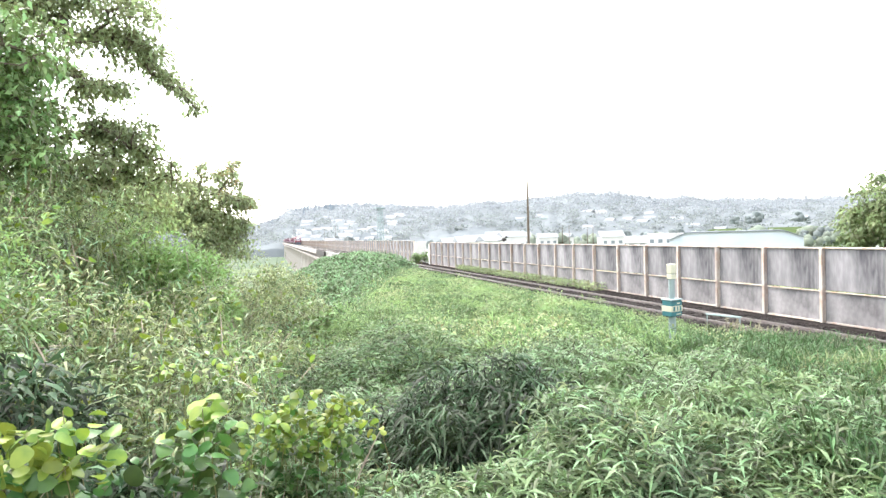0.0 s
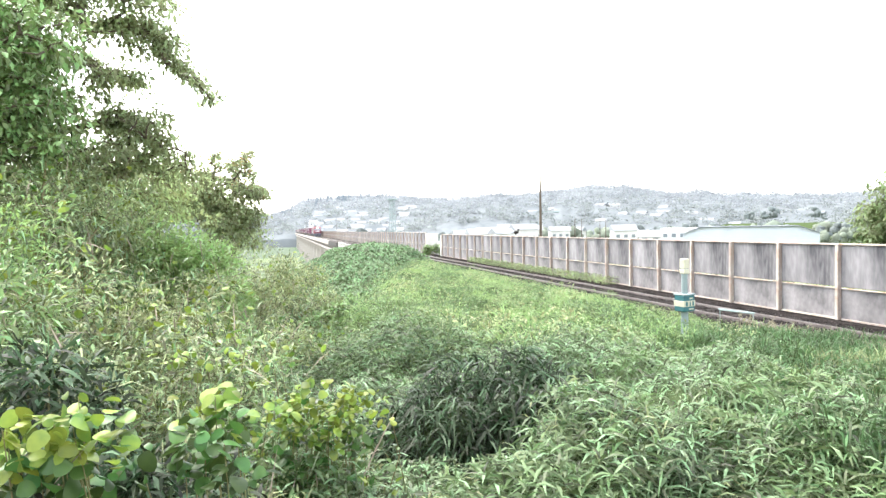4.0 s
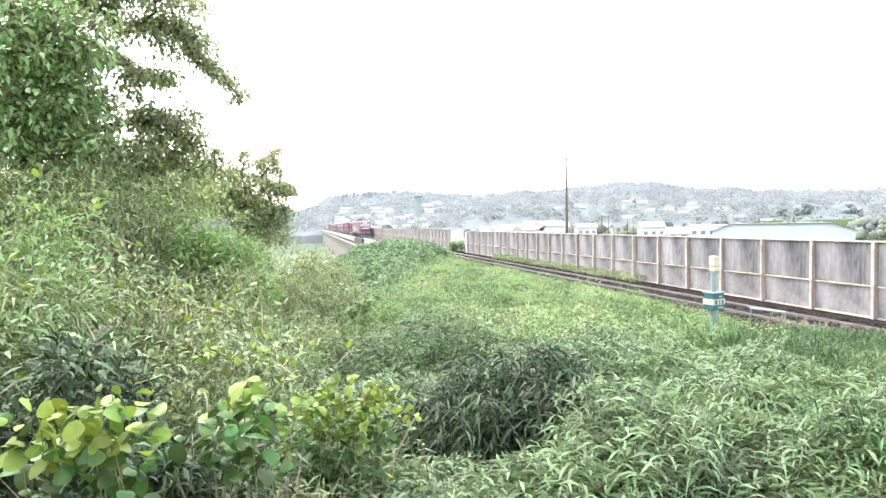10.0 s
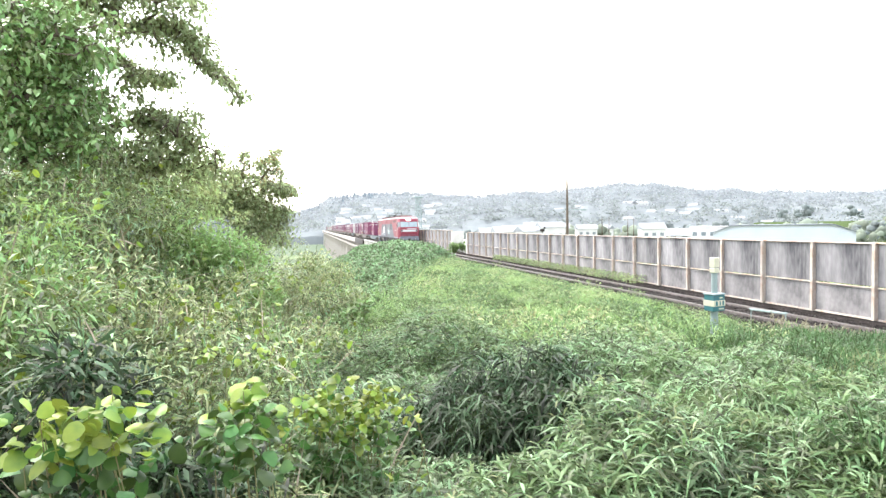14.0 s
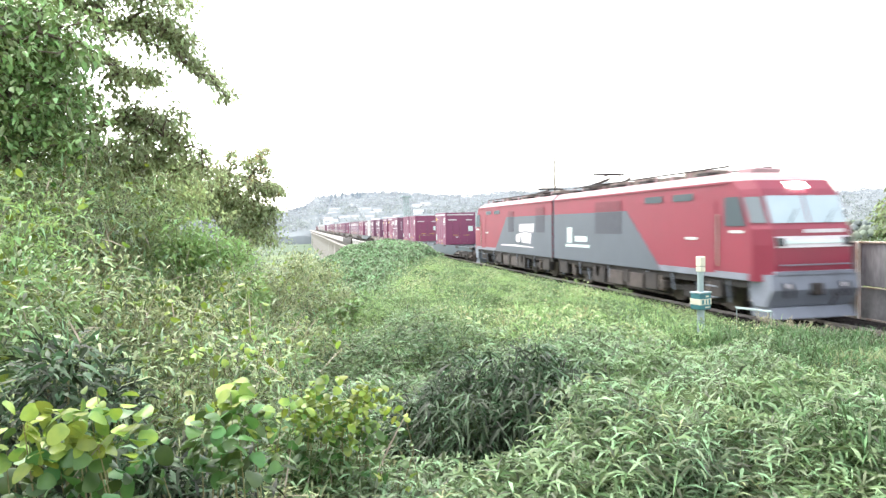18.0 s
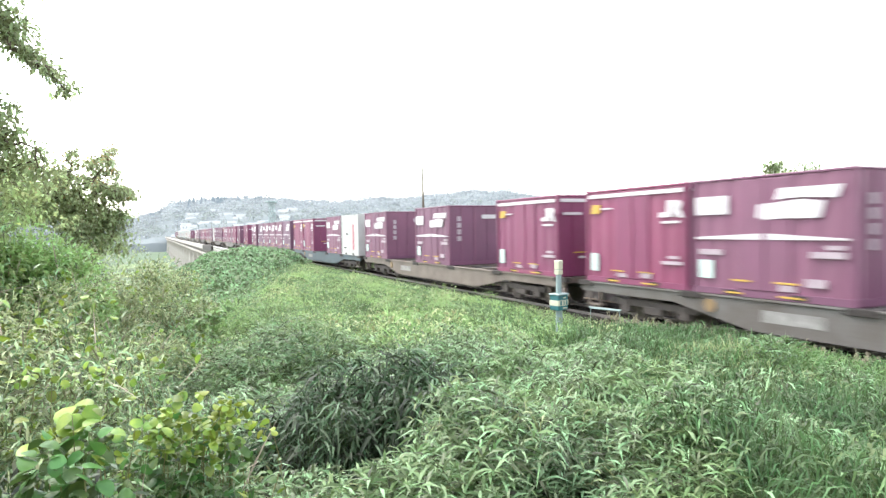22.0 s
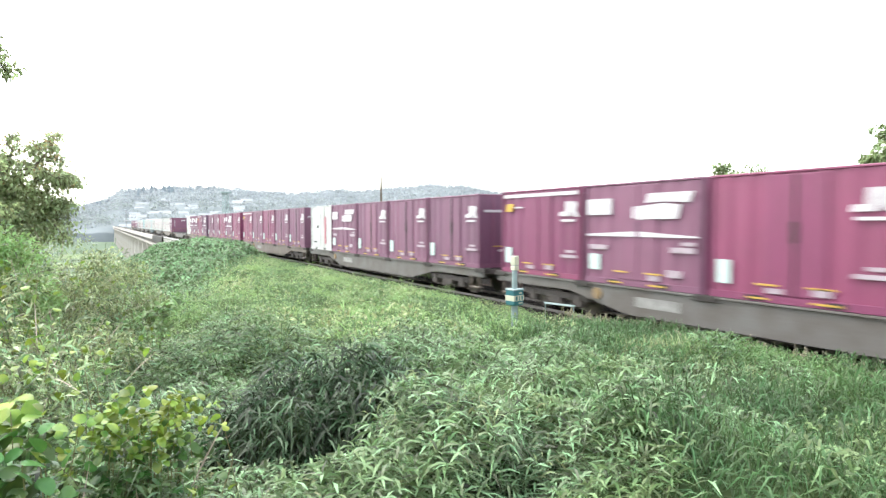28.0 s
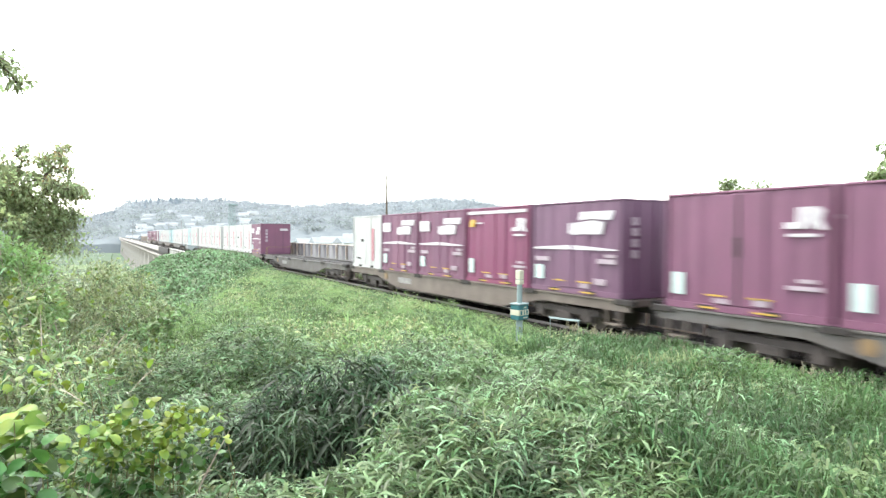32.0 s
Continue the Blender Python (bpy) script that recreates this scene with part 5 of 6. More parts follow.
# ---- plants ----
def shrub(name, label, x, y, radius, height, count, size, material, lobes=9, aspect=0.45, broad=False, cat="shrub", group="", flat=0.0, sink=0.1, wild=0):
    """Stems from the base to many lobes; each lobe a loose cloud of leaves with gaps between; wild adds grass and dead twigs."""
    z = float(ground(x, y))
    s = thing(name, label, cat, group, at=pose(x, y, z - sink))
    c = ball(lobes) * np.array([radius, radius, height * 0.5]) * rng.uniform(0.45, 0.98, (lobes, 1))
    c[:, 2] = np.abs(c[:, 2]) * 1.6 + height * 0.15
    c[:, 2] = np.minimum(c[:, 2], height * rng.uniform(0.78, 0.96, lobes))
    bm = bmesh.new()
    for p in c:
        a = rng.normal(size=3) * 0.08 * radius
        tube(bm, [(a[0], a[1], 0), (p[0] * 0.5 + a[1], p[1] * 0.5, p[2] * 0.6), tuple(p)], [0.012 * height, 0.008 * height, 0.003 * height], 5)
    tagged(part("branchwork", bm, M_STEM, s), kind="stuff")
    which = rng.integers(0, lobes, count)
    r = ball(count) * rng.random((count, 1)) ** 0.5
    lob = rng.uniform(0.30, 0.62, lobes)[which][:, None] * radius
    pos = c[which] + r * lob * np.array([1, 1, 0.75])
    pos[:, 2] = np.maximum(pos[:, 2], 0.02)
    way = r * 0.8 + rng.normal(size=(count, 3)) * 0.55 + np.array([0, 0, 0.25 - flat])
    if broad:
        way[:, 2] = way[:, 2] * 0.4 + 0.1
    ln = rng.uniform(0.5, 1.4, count) * size
    tagged(part("foliage", leaves(name, pos, way, ln, ln * aspect, material, 0.15 if broad else 0.35), None, s), kind="stuff")
    if wild:
        for nm, n, m, l0, w0, dr, up in (("bamboo_foliage", wild * 12, M_SASA, 0.16, 0.018, 0.5, 0.5), ("pale_grass", wild * 3, M_PALE, 0.42, 0.012, 0.7, 0.9), ("long_grass", wild * 2, M_LONG, 0.40, 0.010, 0.6, 0.9), ("twigwork", wild, M_DEADTWIG, 0.45, 0.008, 0.1, 0.3), ("turning_foliage", wild + wild // 2, M_YELLOWLEAF, 0.085, 0.055, 0.2, 0.2)):
            i = rng.integers(0, count, n)
            out = r[i] * 0.8 + rng.normal(size=(n, 3)) * 0.5 + np.array([0, -0.1, up])
            tagged(part(nm, leaves(nm, pos[i] + r[i] * lob[i] * 0.15, out, rng.uniform(0.5, 1.3, n) * l0, w0 * rng.uniform(0.7, 1.4, n), m, dr, nm == "turning_foliage"), None, s), kind="stuff")
    return s


def drooping_clump(label, x, y, radius, height, count, size, aspect, material, under):
    """A dense dome of narrow leaves that arch out and hang down over its sides."""
    z = float(ground(x, y))
    s = thing("bamboo_clump", label, "bamboo", "bamboo clumps", at=pose(x, y, z - 0.05))
    # solid soil-coloured dome added to make the inside look shaded
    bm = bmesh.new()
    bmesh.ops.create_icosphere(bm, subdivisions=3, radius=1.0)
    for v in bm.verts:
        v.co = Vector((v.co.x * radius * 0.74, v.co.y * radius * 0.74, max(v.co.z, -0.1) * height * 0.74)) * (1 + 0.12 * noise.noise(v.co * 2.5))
    part("thicket", bm, under, s, "solid soil-coloured core standing in for the clump's inner shade")
    u = ball(count)
    u[:, 2] = np.abs(u[:, 2])
    lump = np.array([1 + 0.34 * noise.noise((p[0] * 2.2 + x, p[1] * 2.2, p[2] * 2.2)) for p in u])[:, None]
    pos = u * np.array([radius, radius, height]) * rng.uniform(0.70, 1.0, (count, 1)) * lump
    way = u * np.array([0.7, 0.7, 0.3]) + rng.normal(size=(count, 3)) * 0.65 + np.array([0, 0, 0.05])
    ln = rng.uniform(0.5, 1.4, count) * size
    tagged(part("foliage", leaves("foliage", pos, way, ln, ln * aspect, material, 0.6), None, s), kind="stuff")
    return s


def vine(label, at, spread, count, size, material):
    """Broad round leaves tilted towards the open side, on a few thin climbing stems."""
    x, y, z = at
    g = float(ground(x, y))
    s = thing("vine_shrub", label, "vine", "vine shrubs", at=pose(x, y, g - 0.05))
    u = ball(count) * rng.random((count, 1)) ** 0.4
    lump = 1 + 0.35 * np.sin(u[:, :1] * 5 + x * 9) * np.cos(u[:, 1:2] * 4)
    pos = u * lump * np.array(spread) + np.array([0, 0, z - g])
    bm = bmesh.new()
    for k in range(0, count, 14):
        p = pos[k]
        tube(bm, [(p[0] * 0.8, p[1] * 0.5 + 0.2, 0), (p[0] * 1.2, p[1] * 0.6 + 0.12, (z - g) * 0.6), tuple(p)], [0.005, 0.004, 0.002], 4)
    tagged(part("stemwork", bm, M_STEM, s), kind="stuff")
    way = rng.normal(size=(count, 3)) * np.array([0.8, 0.5, 0.45]) + np.array([0, -0.35, -0.10])
    ln = rng.uniform(0.5, 1.25, count) * size
    tagged(part("foliage", leaves("foliage", pos, way, ln, ln * rng.uniform(0.7, 0.95, count), material, 0.2, True), None, s), kind="stuff")
    return s


def tree(name, label, x, y, z, trunk, limbs, clusters, count, size, spread, material, cat="tree", aspect=0.5, r0=0.16, tips=0, sizes=None):
    """A tapered trunk, boughs that fork from one another towards leaf clusters, and leaves round them. Points are relative to the base."""
    t = thing(name, label, cat, at=pose(x, y, z))
    part("trunk", tube(bmesh.new(), trunk, np.linspace(r0, r0 * 0.35, len(trunk)), 10), M_BARK, t, smooth=True)
    cl = np.array(clusters, dtype=float)
    tp = np.array([Vector(a).lerp(Vector(b), f)[:] for a, b in zip(trunk, trunk[1:]) for f in (0, 0.33, 0.66)])[2:]
    order = np.argsort(np.min(np.linalg.norm(cl[:, None] - tp[None], axis=2), axis=1))
    nodes, parent, load = [p for p in tp], [-1] * len(tp), [0] * len(tp)
    for i in order:
        d = np.linalg.norm((np.array(nodes) - cl[i]) * np.array([1, 1, 1.2]), axis=1)
        parent.append(int(np.argmin(d)))
        nodes.append(cl[i])
        load.append(1)
    for i in range(len(nodes) - 1, len(tp) - 1, -1):
        load[parent[i]] += load[i]
    bm = bmesh.new()
    for i in range(len(tp), len(nodes)):
        a, b = nodes[parent[i]], nodes[i]
        ra, rb = min(0.011 * load[i] ** 0.5 + 0.004, r0 * 0.4), 0.009 * max(load[i] - 1, 0.3) ** 0.5
        m = (a + b) / 2 + rng.normal(size=3) * 0.12 * np.linalg.norm(b - a)
        tube(bm, [tuple(a), tuple(m), tuple(b)], [ra, (ra + rb) / 2, rb], 5)
    for a, b, c in limbs:
        tube(bm, [a, b, c], [r0 * 0.4, r0 * 0.25, r0 * 0.08], 6)
    tagged(part("branchwork", bm, M_BARK, t), kind="stuff")
    k = len(cl)
    which = rng.integers(0, k, count)
    r = ball(count) * rng.random((count, 1)) ** 0.6
    if sizes is not None:
        which = rng.choice(k, count, p=np.array(sizes) ** 1.6 / np.sum(np.array(sizes) ** 1.6))
    sp = (rng.uniform(0.55, 1.4, k) if sizes is None else np.array(sizes) * rng.uniform(1.0, 2.1, k) / spread)[which][:, None] * spread
    pos = cl[which] + r * sp * np.array([1, 1, 0.6])
    way = r * 0.5 + rng.normal(size=(count, 3)) * 0.6 + np.array([0, 0, -0.15])
    ln = rng.uniform(0.6, 1.3, count) * size
    tagged(part("crown", leaves(name, pos, way, ln, ln * aspect * 1.15, material, 0.4), None, t), kind="stuff")
    if tips:
        hi = cl[np.argsort(-cl[:, 2] + rng.normal(size=k) * 0.5)[: k // 3]]
        q = hi[rng.integers(0, len(hi), tips)]
        tagged(part("young_growth", leaves("young_tips", q + ball(tips) * rng.random((tips, 1)) * 0.34, upward(tips, 0.7), rng.uniform(0.05, 0.12, tips), 0.035, M_OLIVETIP, 0.3, True), None, t, "reddish young leaves at the top"), kind="stuff")
    return t


def along_boughs(boughs, d, base, lift, deep):
    """Leaf clusters along boughs; each bough is a bearing and height angle at both ends, a count and a cluster size."""
    cl, sizes = [], []
    for a0, e0, a1, e1, n, sp in boughs:
        for k in range(n):
            f = (k + rng.uniform(0.1, 0.9)) / n
            for q in range(3):
                r = d + rng.normal() * deep
                x, y = at_bearing(a0 + (a1 - a0) * f, r)
                cl.append((x - base[0] + rng.normal() * sp * 0.45, y - base[1], EYE + r * math.tan(radians(e0 + (e1 - e0) * f + 0.6 * math.sin(f * 3.1))) - lift + rng.normal() * sp * 0.45))
                sizes.append(sp)
    return cl, sizes


def cover(name, label, pts, hgt, count_each, size, aspect, material, spread, cat, droop=0.35, low=0.35):
    """Ground cover as one object: leaves between low and 1 times the stand's height above each place."""
    p = np.repeat(pts, count_each, axis=0)
    h = np.repeat(hgt, count_each)
    n = len(p)
    pos = np.empty((n, 3))
    pos[:, :2] = p + rng.normal(size=(n, 2)) * 0.07
    pos[:, 2] = ground(pos[:, 0], pos[:, 1]) + h * (low + (1 - low) * rng.random(n) ** 0.7)
    ln = rng.uniform(0.6, 1.35, n) * size
    return tagged(new(name, leaves(name, pos, upward(n, spread), ln, ln * aspect, material, droop)), label, cat, kind="stuff")


def bamboo_stand(name, label, pts, hgt, whorls, blades, size, aspect, material):
    """Upright shoots, each with whorls of long blades that spread from its head and arch over."""
    k = len(pts)
    top = np.stack([pts[:, 0], pts[:, 1], ground(pts[:, 0], pts[:, 1])], 1)
    lean = upward(k, 0.22)
    P, W, S = [], [], []
    for w in range(whorls):
        head = top + lean * (hgt * (1 - 0.30 * w))[:, None]
        for b in range(blades):
            a = 2 * np.pi * b / blades + rng.random(k) * 1.1 + w
            el = np.radians(rng.normal(34 - 16 * w, 20, k))
            W.append(np.stack([np.cos(a) * np.cos(el), np.sin(a) * np.cos(el), np.sin(el)], 1))
            P.append(head + rng.normal(size=(k, 3)) * 0.012)
            S.append(rng.uniform(0.65, 1.3, k) * size)
    S = np.concatenate(S)
    return tagged(new(name, leaves(name, np.concatenate(P), np.concatenate(W), S, S * aspect, material, 0.45)), label, "bamboo grass", kind="stuff")


def polar(n, az0, az1, d0, d1):
    a, d = np.radians(rng.uniform(az0, az1, n)), np.sqrt(rng.uniform(d0 * d0, d1 * d1, n))
    return np.stack([d * np.sin(a), d * np.cos(a)], 1)


def patchy(p, scale, seed):
    return np.array([noise.noise((a * scale, b * scale, seed)) for a, b in p])


# dwarf bamboo close to the camera
pts = polar(18000, -7, 60, 2.0, 9.2)
h = 0.34 + 0.42 * np.clip(patchy(pts, 0.75, 3.0), -0.5, 1) + 0.24 * patchy(pts, 2.0, 5.0)
ok = (np.hypot(pts[:, 0], pts[:, 1]) > 2.2) & (np.degrees(np.arctan2(pts[:, 0], pts[:, 1])) + 9 * patchy(pts, 0.7, 8.0) < 50) & (np.hypot(pts[:, 0] - 1.5, pts[:, 1] - 4.95) > 0.85) & (np.hypot(pts[:, 0] - 1.2, pts[:, 1] - 4.2) > 0.45) & (rng.random(len(pts)) < 1.15 - np.hypot(pts[:, 0], pts[:, 1]) / 13)
pts, h = pts[ok], np.maximum(h[ok], 0.16)
pick = crowns(pts[:, 0] / 0.9, pts[:, 1] / 0.9, True) + rng.normal(size=len(pts)) * 0.12
for q0, q1, label, m in ((-9, 0.60, "fresh green dwarf bamboo covering the bank", M_SASA), (0.60, 0.93, "deep green dwarf bamboo shoots on the bank", M_WEEDDARK), (0.93, 9, "yellowish green dwarf bamboo shoots on the bank", M_BANKWEED)):
    w = (pick >= q0) & (pick < q1)
    bamboo_stand("dwarf_bamboo", label, pts[w], h[w], 2, 5, 0.150, 0.115, m)
pts = polar(1500, -3, 14, 2.7, 4.4)
pts = pts[np.hypot(pts[:, 0] - 1.5, pts[:, 1] - 4.95) > 0.8]
bamboo_stand("dwarf_bamboo", "silvery green dwarf bamboo in the open foreground", pts, 0.36 + 0.25 * patchy(pts, 1.2, 21.0), 2, 5, 0.13, 0.13, M_SASA)
# grass and weeds of the bank
pts = np.stack([rng.uniform(0.5, 10.75, 26000), 4 + 44 * rng.random(26000) ** 1.25], 1)
edge = np.interp(pts[:, 1], [-5, 8, 14, 20, 44, 60], [0.2, 0.6, 1.0, 1.9, 8.8, 9.6]) + 1.2 * patchy(pts, 0.35, 40.0)
d = np.hypot(pts[:, 0], pts[:, 1])
ok = (pts[:, 0] > edge) & (d > 5.5) & (np.degrees(np.arctan2(pts[:, 0], pts[:, 1])) < 43 + 6 * patchy(pts, 0.6, 17.0)) & (rng.random(len(pts)) < 0.85 + 0.3 * patchy(pts, 0.4, 9.0))
pts = pts[ok]
h = 0.14 + 0.10 * np.clip(patchy(pts, 0.6, 2.0), 0, 1) + 0.10 * np.clip(patchy(pts, 1.7, 7.0), 0, 1)
h = h * np.interp(pts[:, 0], [7.0, 9.0, 9.8, 10.7], [1.0, 1.0, 1.5, 2.2]) * (1 - 0.35 * np.exp(-((pts[:, 0] - 8.2) ** 2 + (pts[:, 1] - 11.4) ** 2) / 1.3))
sort = crowns(*clump_uv(pts[:, 0], pts[:, 1]), True)
for q0, q1, name, label, each, size, aspect, m, cat, spread in ((0.0, 0.40, "bank_grass", "bright green feathery grass on the railway bank", 11, 0.13, 0.075, M_GRASS, "grass", 0.55), (0.40, 0.62, "bank_weeds", "leafy weeds among the bank grass", 10, 0.07, 0.34, M_BANKWEED, "weeds", 0.8), (0.62, 0.74, "light_weeds", "yellowish green weeds on the bank", 8, 0.07, 0.32, M_WEEDLIGHT, "weeds", 0.8), (0.74, 0.86, "dark_weeds", "darker green weeds on the bank", 8, 0.075, 0.32, M_WEEDDARK, "weeds", 0.8), (0.86, 1.01, "tufted_grass", "darker tufted grass on the bank", 8, 0.17, 0.055, M_LONG, "grass", 0.5)):
    near = np.clip(sort + rng.normal(size=len(sort)) * 0.07, 0, 1)
    w = (near >= q0) & (near < q1)
    cover(name, label, pts[w], h[w], each, size, aspect, m, spread, cat, 0.5, 0.1)
# rounded weed clumps that break up the bank
def weed_mounds(name, label, centres, radius, height, each, size, aspect, material):
    k = len(centres)
    n = k * each
    c = np.repeat(centres, each, axis=0)
    r, hh = np.repeat(radius, each)[:, None], np.repeat(height, each)
    u = ball(n)
    u[:, 2] = np.abs(u[:, 2])
    sh = rng.uniform(0.55, 1.15, (n, 1))
    pos = np.empty((n, 3))
    pos[:, :2] = c + u[:, :2] * r * sh
    pos[:, 2] = ground(c[:, 0], c[:, 1]) + u[:, 2] * hh * sh[:, 0]
    ln = rng.uniform(0.6, 1.4, n) * size
    return tagged(new(name, leaves(name, pos, u * 0.8 + rng.normal(size=(n, 3)) * 0.45, ln, ln * aspect, material, 0.35)), label, "weeds", kind="stuff")


k = 430
c = np.stack([rng.uniform(0.8, 9.9, k), 7 + 38 * rng.random(k) ** 1.3], 1)
e = np.interp(c[:, 1], [-5, 8, 14, 20, 44, 60], [0.4, 0.8, 1.2, 2.2, 9.0, 9.8])
c = c[(c[:, 0] > e) & (np.hypot(c[:, 0] - 8.0, c[:, 1] - 11.2) > 1.6)]
k = len(c)
far = np.clip(c[:, 1] / 30, 0, 1)
kind = rng.integers(0, 5, k)
for q, name, label, each, size, aspect, m in ((0, "weed_clumps", "rounded clumps of leafy weeds on the bank", 170, 0.085, 0.36, M_BANKWEED), (1, "dark_weed_clumps", "darker green weed clumps on the bank", 170, 0.085, 0.36, M_WEEDDARK), (2, "light_weed_clumps", "yellowish green weed clumps on the bank", 150, 0.085, 0.34, M_WEEDLIGHT), (3, "grass_clumps", "tufted clumps of bright grass on the bank", 210, 0.20, 0.07, M_GRASS), (4, "long_grass_clumps", "tufts of darker long grass on the bank", 150, 0.20, 0.07, M_LONG)):
    w = kind == q
    weed_mounds(name, label, c[w], rng.uniform(0.25, 0.7, w.sum()) * (1 + 0.4 * far[w]), rng.uniform(0.3, 0.75, w.sum()) * np.interp(c[w][:, 0], [6.5, 8.6, 9.8], [1.0, 0.6, 0.3]), each, size, aspect, m)
# feathery bushes and broad grass by the track, round a bare hollow
weed_mounds("feathery_weeds", "rounded feathery green weed bushes near the track", np.array([(7.9, 4.6), (6.7, 5.1), (8.8, 3.4), (7.2, 3.9), (8.6, 5.9), (9.2, 2.2)]), np.array([0.85, 0.7, 0.8, 0.6, 0.7, 0.8]), np.array([0.62, 0.5, 0.66, 0.42, 0.5, 0.6]), 4200, 0.075, 0.16, M_FEATHER)
pts = np.stack([rng.normal(5.2, 0.55, 420), rng.normal(2.5, 0.5, 420)], 1)
cover("broad_grass", "bright broad-bladed grass in the foreground", pts, np.full(420, 0.26), 5, 0.34, 0.075, M_BANKWEED, 0.5, "grass", 0.7, 0.05)
# right foreground grass
pts = np.stack([rng.uniform(3.0, 10.7, 15000), rng.uniform(-2.0, 9.8, 15000)], 1)
pts = pts[np.degrees(np.arctan2(pts[:, 0], pts[:, 1])) + 9 * patchy(pts, 0.7, 8.0) > 42 - np.clip(pts[:, 0] - 5, 0, 3) * 5]
h = (0.36 + 0.30 * patchy(pts, 0.8, 12.0)) * np.interp(pts[:, 0], [6.5, 9.0, 10.2], [1.0, 1.0, 1.1])
ok = (np.hypot(pts[:, 0] - 6.2, pts[:, 1] - 3.4) > 0.42) & (np.hypot(pts[:, 0] - 5.4, pts[:, 1] - 4.3) > 0.3)
pts, h = pts[ok], h[ok]
cover("long_grass", "long green grass near the track", pts, np.maximum(h, 0.1), 6, 0.34, 0.035, M_LONG, 0.35, "grass", 0.6, 0.05)
# seed plumes along the crest
n = 520
pts = np.stack([rng.uniform(9.4, 10.7, n), 2.5 + 9.5 * rng.random(n)], 1)
base = np.stack([pts[:, 0], pts[:, 1], ground(pts[:, 0], pts[:, 1])], 1)
lean = upward(n, 0.22)
hgt = rng.uniform(0.35, 0.72, n)
plume = thing("seed_grass", "pale brown feathery grass plumes by the track", "grass", kind="stuff")
part("stalks", leaves("stalks", base, lean, hgt, 0.011, M_STRAW, 0.15), None, plume)
f = np.tile(np.linspace(0.72, 1.0, 16), n)
tip = np.repeat(base, 16, axis=0) + np.repeat(lean * hgt[:, None], 16, axis=0) * f[:, None] - np.array([0, 0, 0.15]) * (np.repeat(hgt, 16) * f * f)[:, None]
part("plumes", leaves("plumes", tip, np.repeat(lean, 16, axis=0) + rng.normal(size=tip.shape) * 0.35 + np.array([0.1, -0.25, 0.0]), 0.095, 0.011, M_STRAW, 0.5), None, plume)
pts = np.stack([rng.normal(6.2, 0.6, 700), rng.normal(5.4, 0.55, 700)], 1)
cover("pale_long_grass", "tuft of pale long grass on the bank", pts, np.full(700, 0.2), 3, 0.46, 0.02, M_PALE, 0.28, "grass", 0.45, 0.05)
# weeds at the barrier's foot
pts = np.stack([rng.uniform(13.75, 14.5, 900), 25 + 22 * rng.random(900)], 1)
base = np.stack([pts[:, 0], pts[:, 1], np.full(900, -0.24)], 1)
base = np.repeat(base, 10, axis=0) + rng.random((9000, 3)) * np.array([0.2, 0.2, 0.42])
tagged(new("barrier_weeds", leaves("barrier_weeds", base, upward(9000, 0.8), rng.uniform(0.06, 0.14, 9000), 0.04, M_FORB)), "low green weeds along the foot of the barrier", "weeds", kind="stuff")

pts = polar(190, -28, 40, 2.1, 6.0)
cover("pale_bamboo_leaves", "pale yellowish dwarf bamboo leaves scattered over the bank", pts, np.maximum(0.12, 0.40 + 0.42 * np.clip(patchy(pts, 0.75, 3.0), -0.3, 1)), 7, 0.13, 0.11, M_PALE, 0.9, "bamboo grass", 0.5, 0.8)
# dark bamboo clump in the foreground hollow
drooping_clump("dense dark green dwarf bamboo clump hanging over a hollow", 1.42, 5.2, 0.78, 0.90, 9000, 0.16, 0.10, M_SASASHADE, M_SOIL)
drooping_clump("dense dark green dwarf bamboo clump hanging over a hollow", 2.0, 5.0, 0.62, 0.84, 4800, 0.22, 0.085, M_SASASHADE, M_SOIL)
drooping_clump("low dark green dwarf bamboo clump", 1.25, 4.55, 0.45, 0.42, 2600, 0.18, 0.08, M_SASASHADE, M_SOIL)
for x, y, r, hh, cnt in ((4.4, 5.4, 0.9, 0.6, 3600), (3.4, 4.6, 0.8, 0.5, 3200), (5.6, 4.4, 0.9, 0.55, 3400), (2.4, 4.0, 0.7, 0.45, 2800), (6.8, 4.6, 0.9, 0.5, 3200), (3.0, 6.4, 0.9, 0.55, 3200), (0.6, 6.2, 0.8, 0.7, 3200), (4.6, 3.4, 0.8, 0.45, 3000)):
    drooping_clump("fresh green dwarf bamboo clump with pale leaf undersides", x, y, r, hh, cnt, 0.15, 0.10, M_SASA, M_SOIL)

# broad-leaved vines in the near left corner
vine("vine with large round yellow-green leaves", (-0.84, 2.50, 1.85), (0.29, 0.14, 0.14), 120, 0.064, M_YELLOWLEAF)
vine("vine with large round green leaves", (-0.82, 2.58, 1.68), (0.32, 0.16, 0.20), 130, 0.068, M_VINE)
vine("vine with round fresh green leaves", (-0.30, 2.62, 1.70), (0.18, 0.13, 0.22), 110, 0.062, M_VINE)
vine("vine with round yellow-green leaves", (-0.27, 2.68, 1.84), (0.17, 0.10, 0.12), 24, 0.066, M_YELLOWLEAF)
vine("vine with large dark green leaves", (-0.88, 2.36, 1.50), (0.32, 0.12, 0.14), 80, 0.080, M_VINE)
vine("vine with small yellow-green leaves", (0.22, 3.75, 1.46), (0.46, 0.20, 0.20), 330, 0.052, M_YELLOWLEAF)
vine("vine with small fresh green leaves", (0.18, 3.8, 1.20), (0.50, 0.22, 0.30), 300, 0.055, M_VINE)
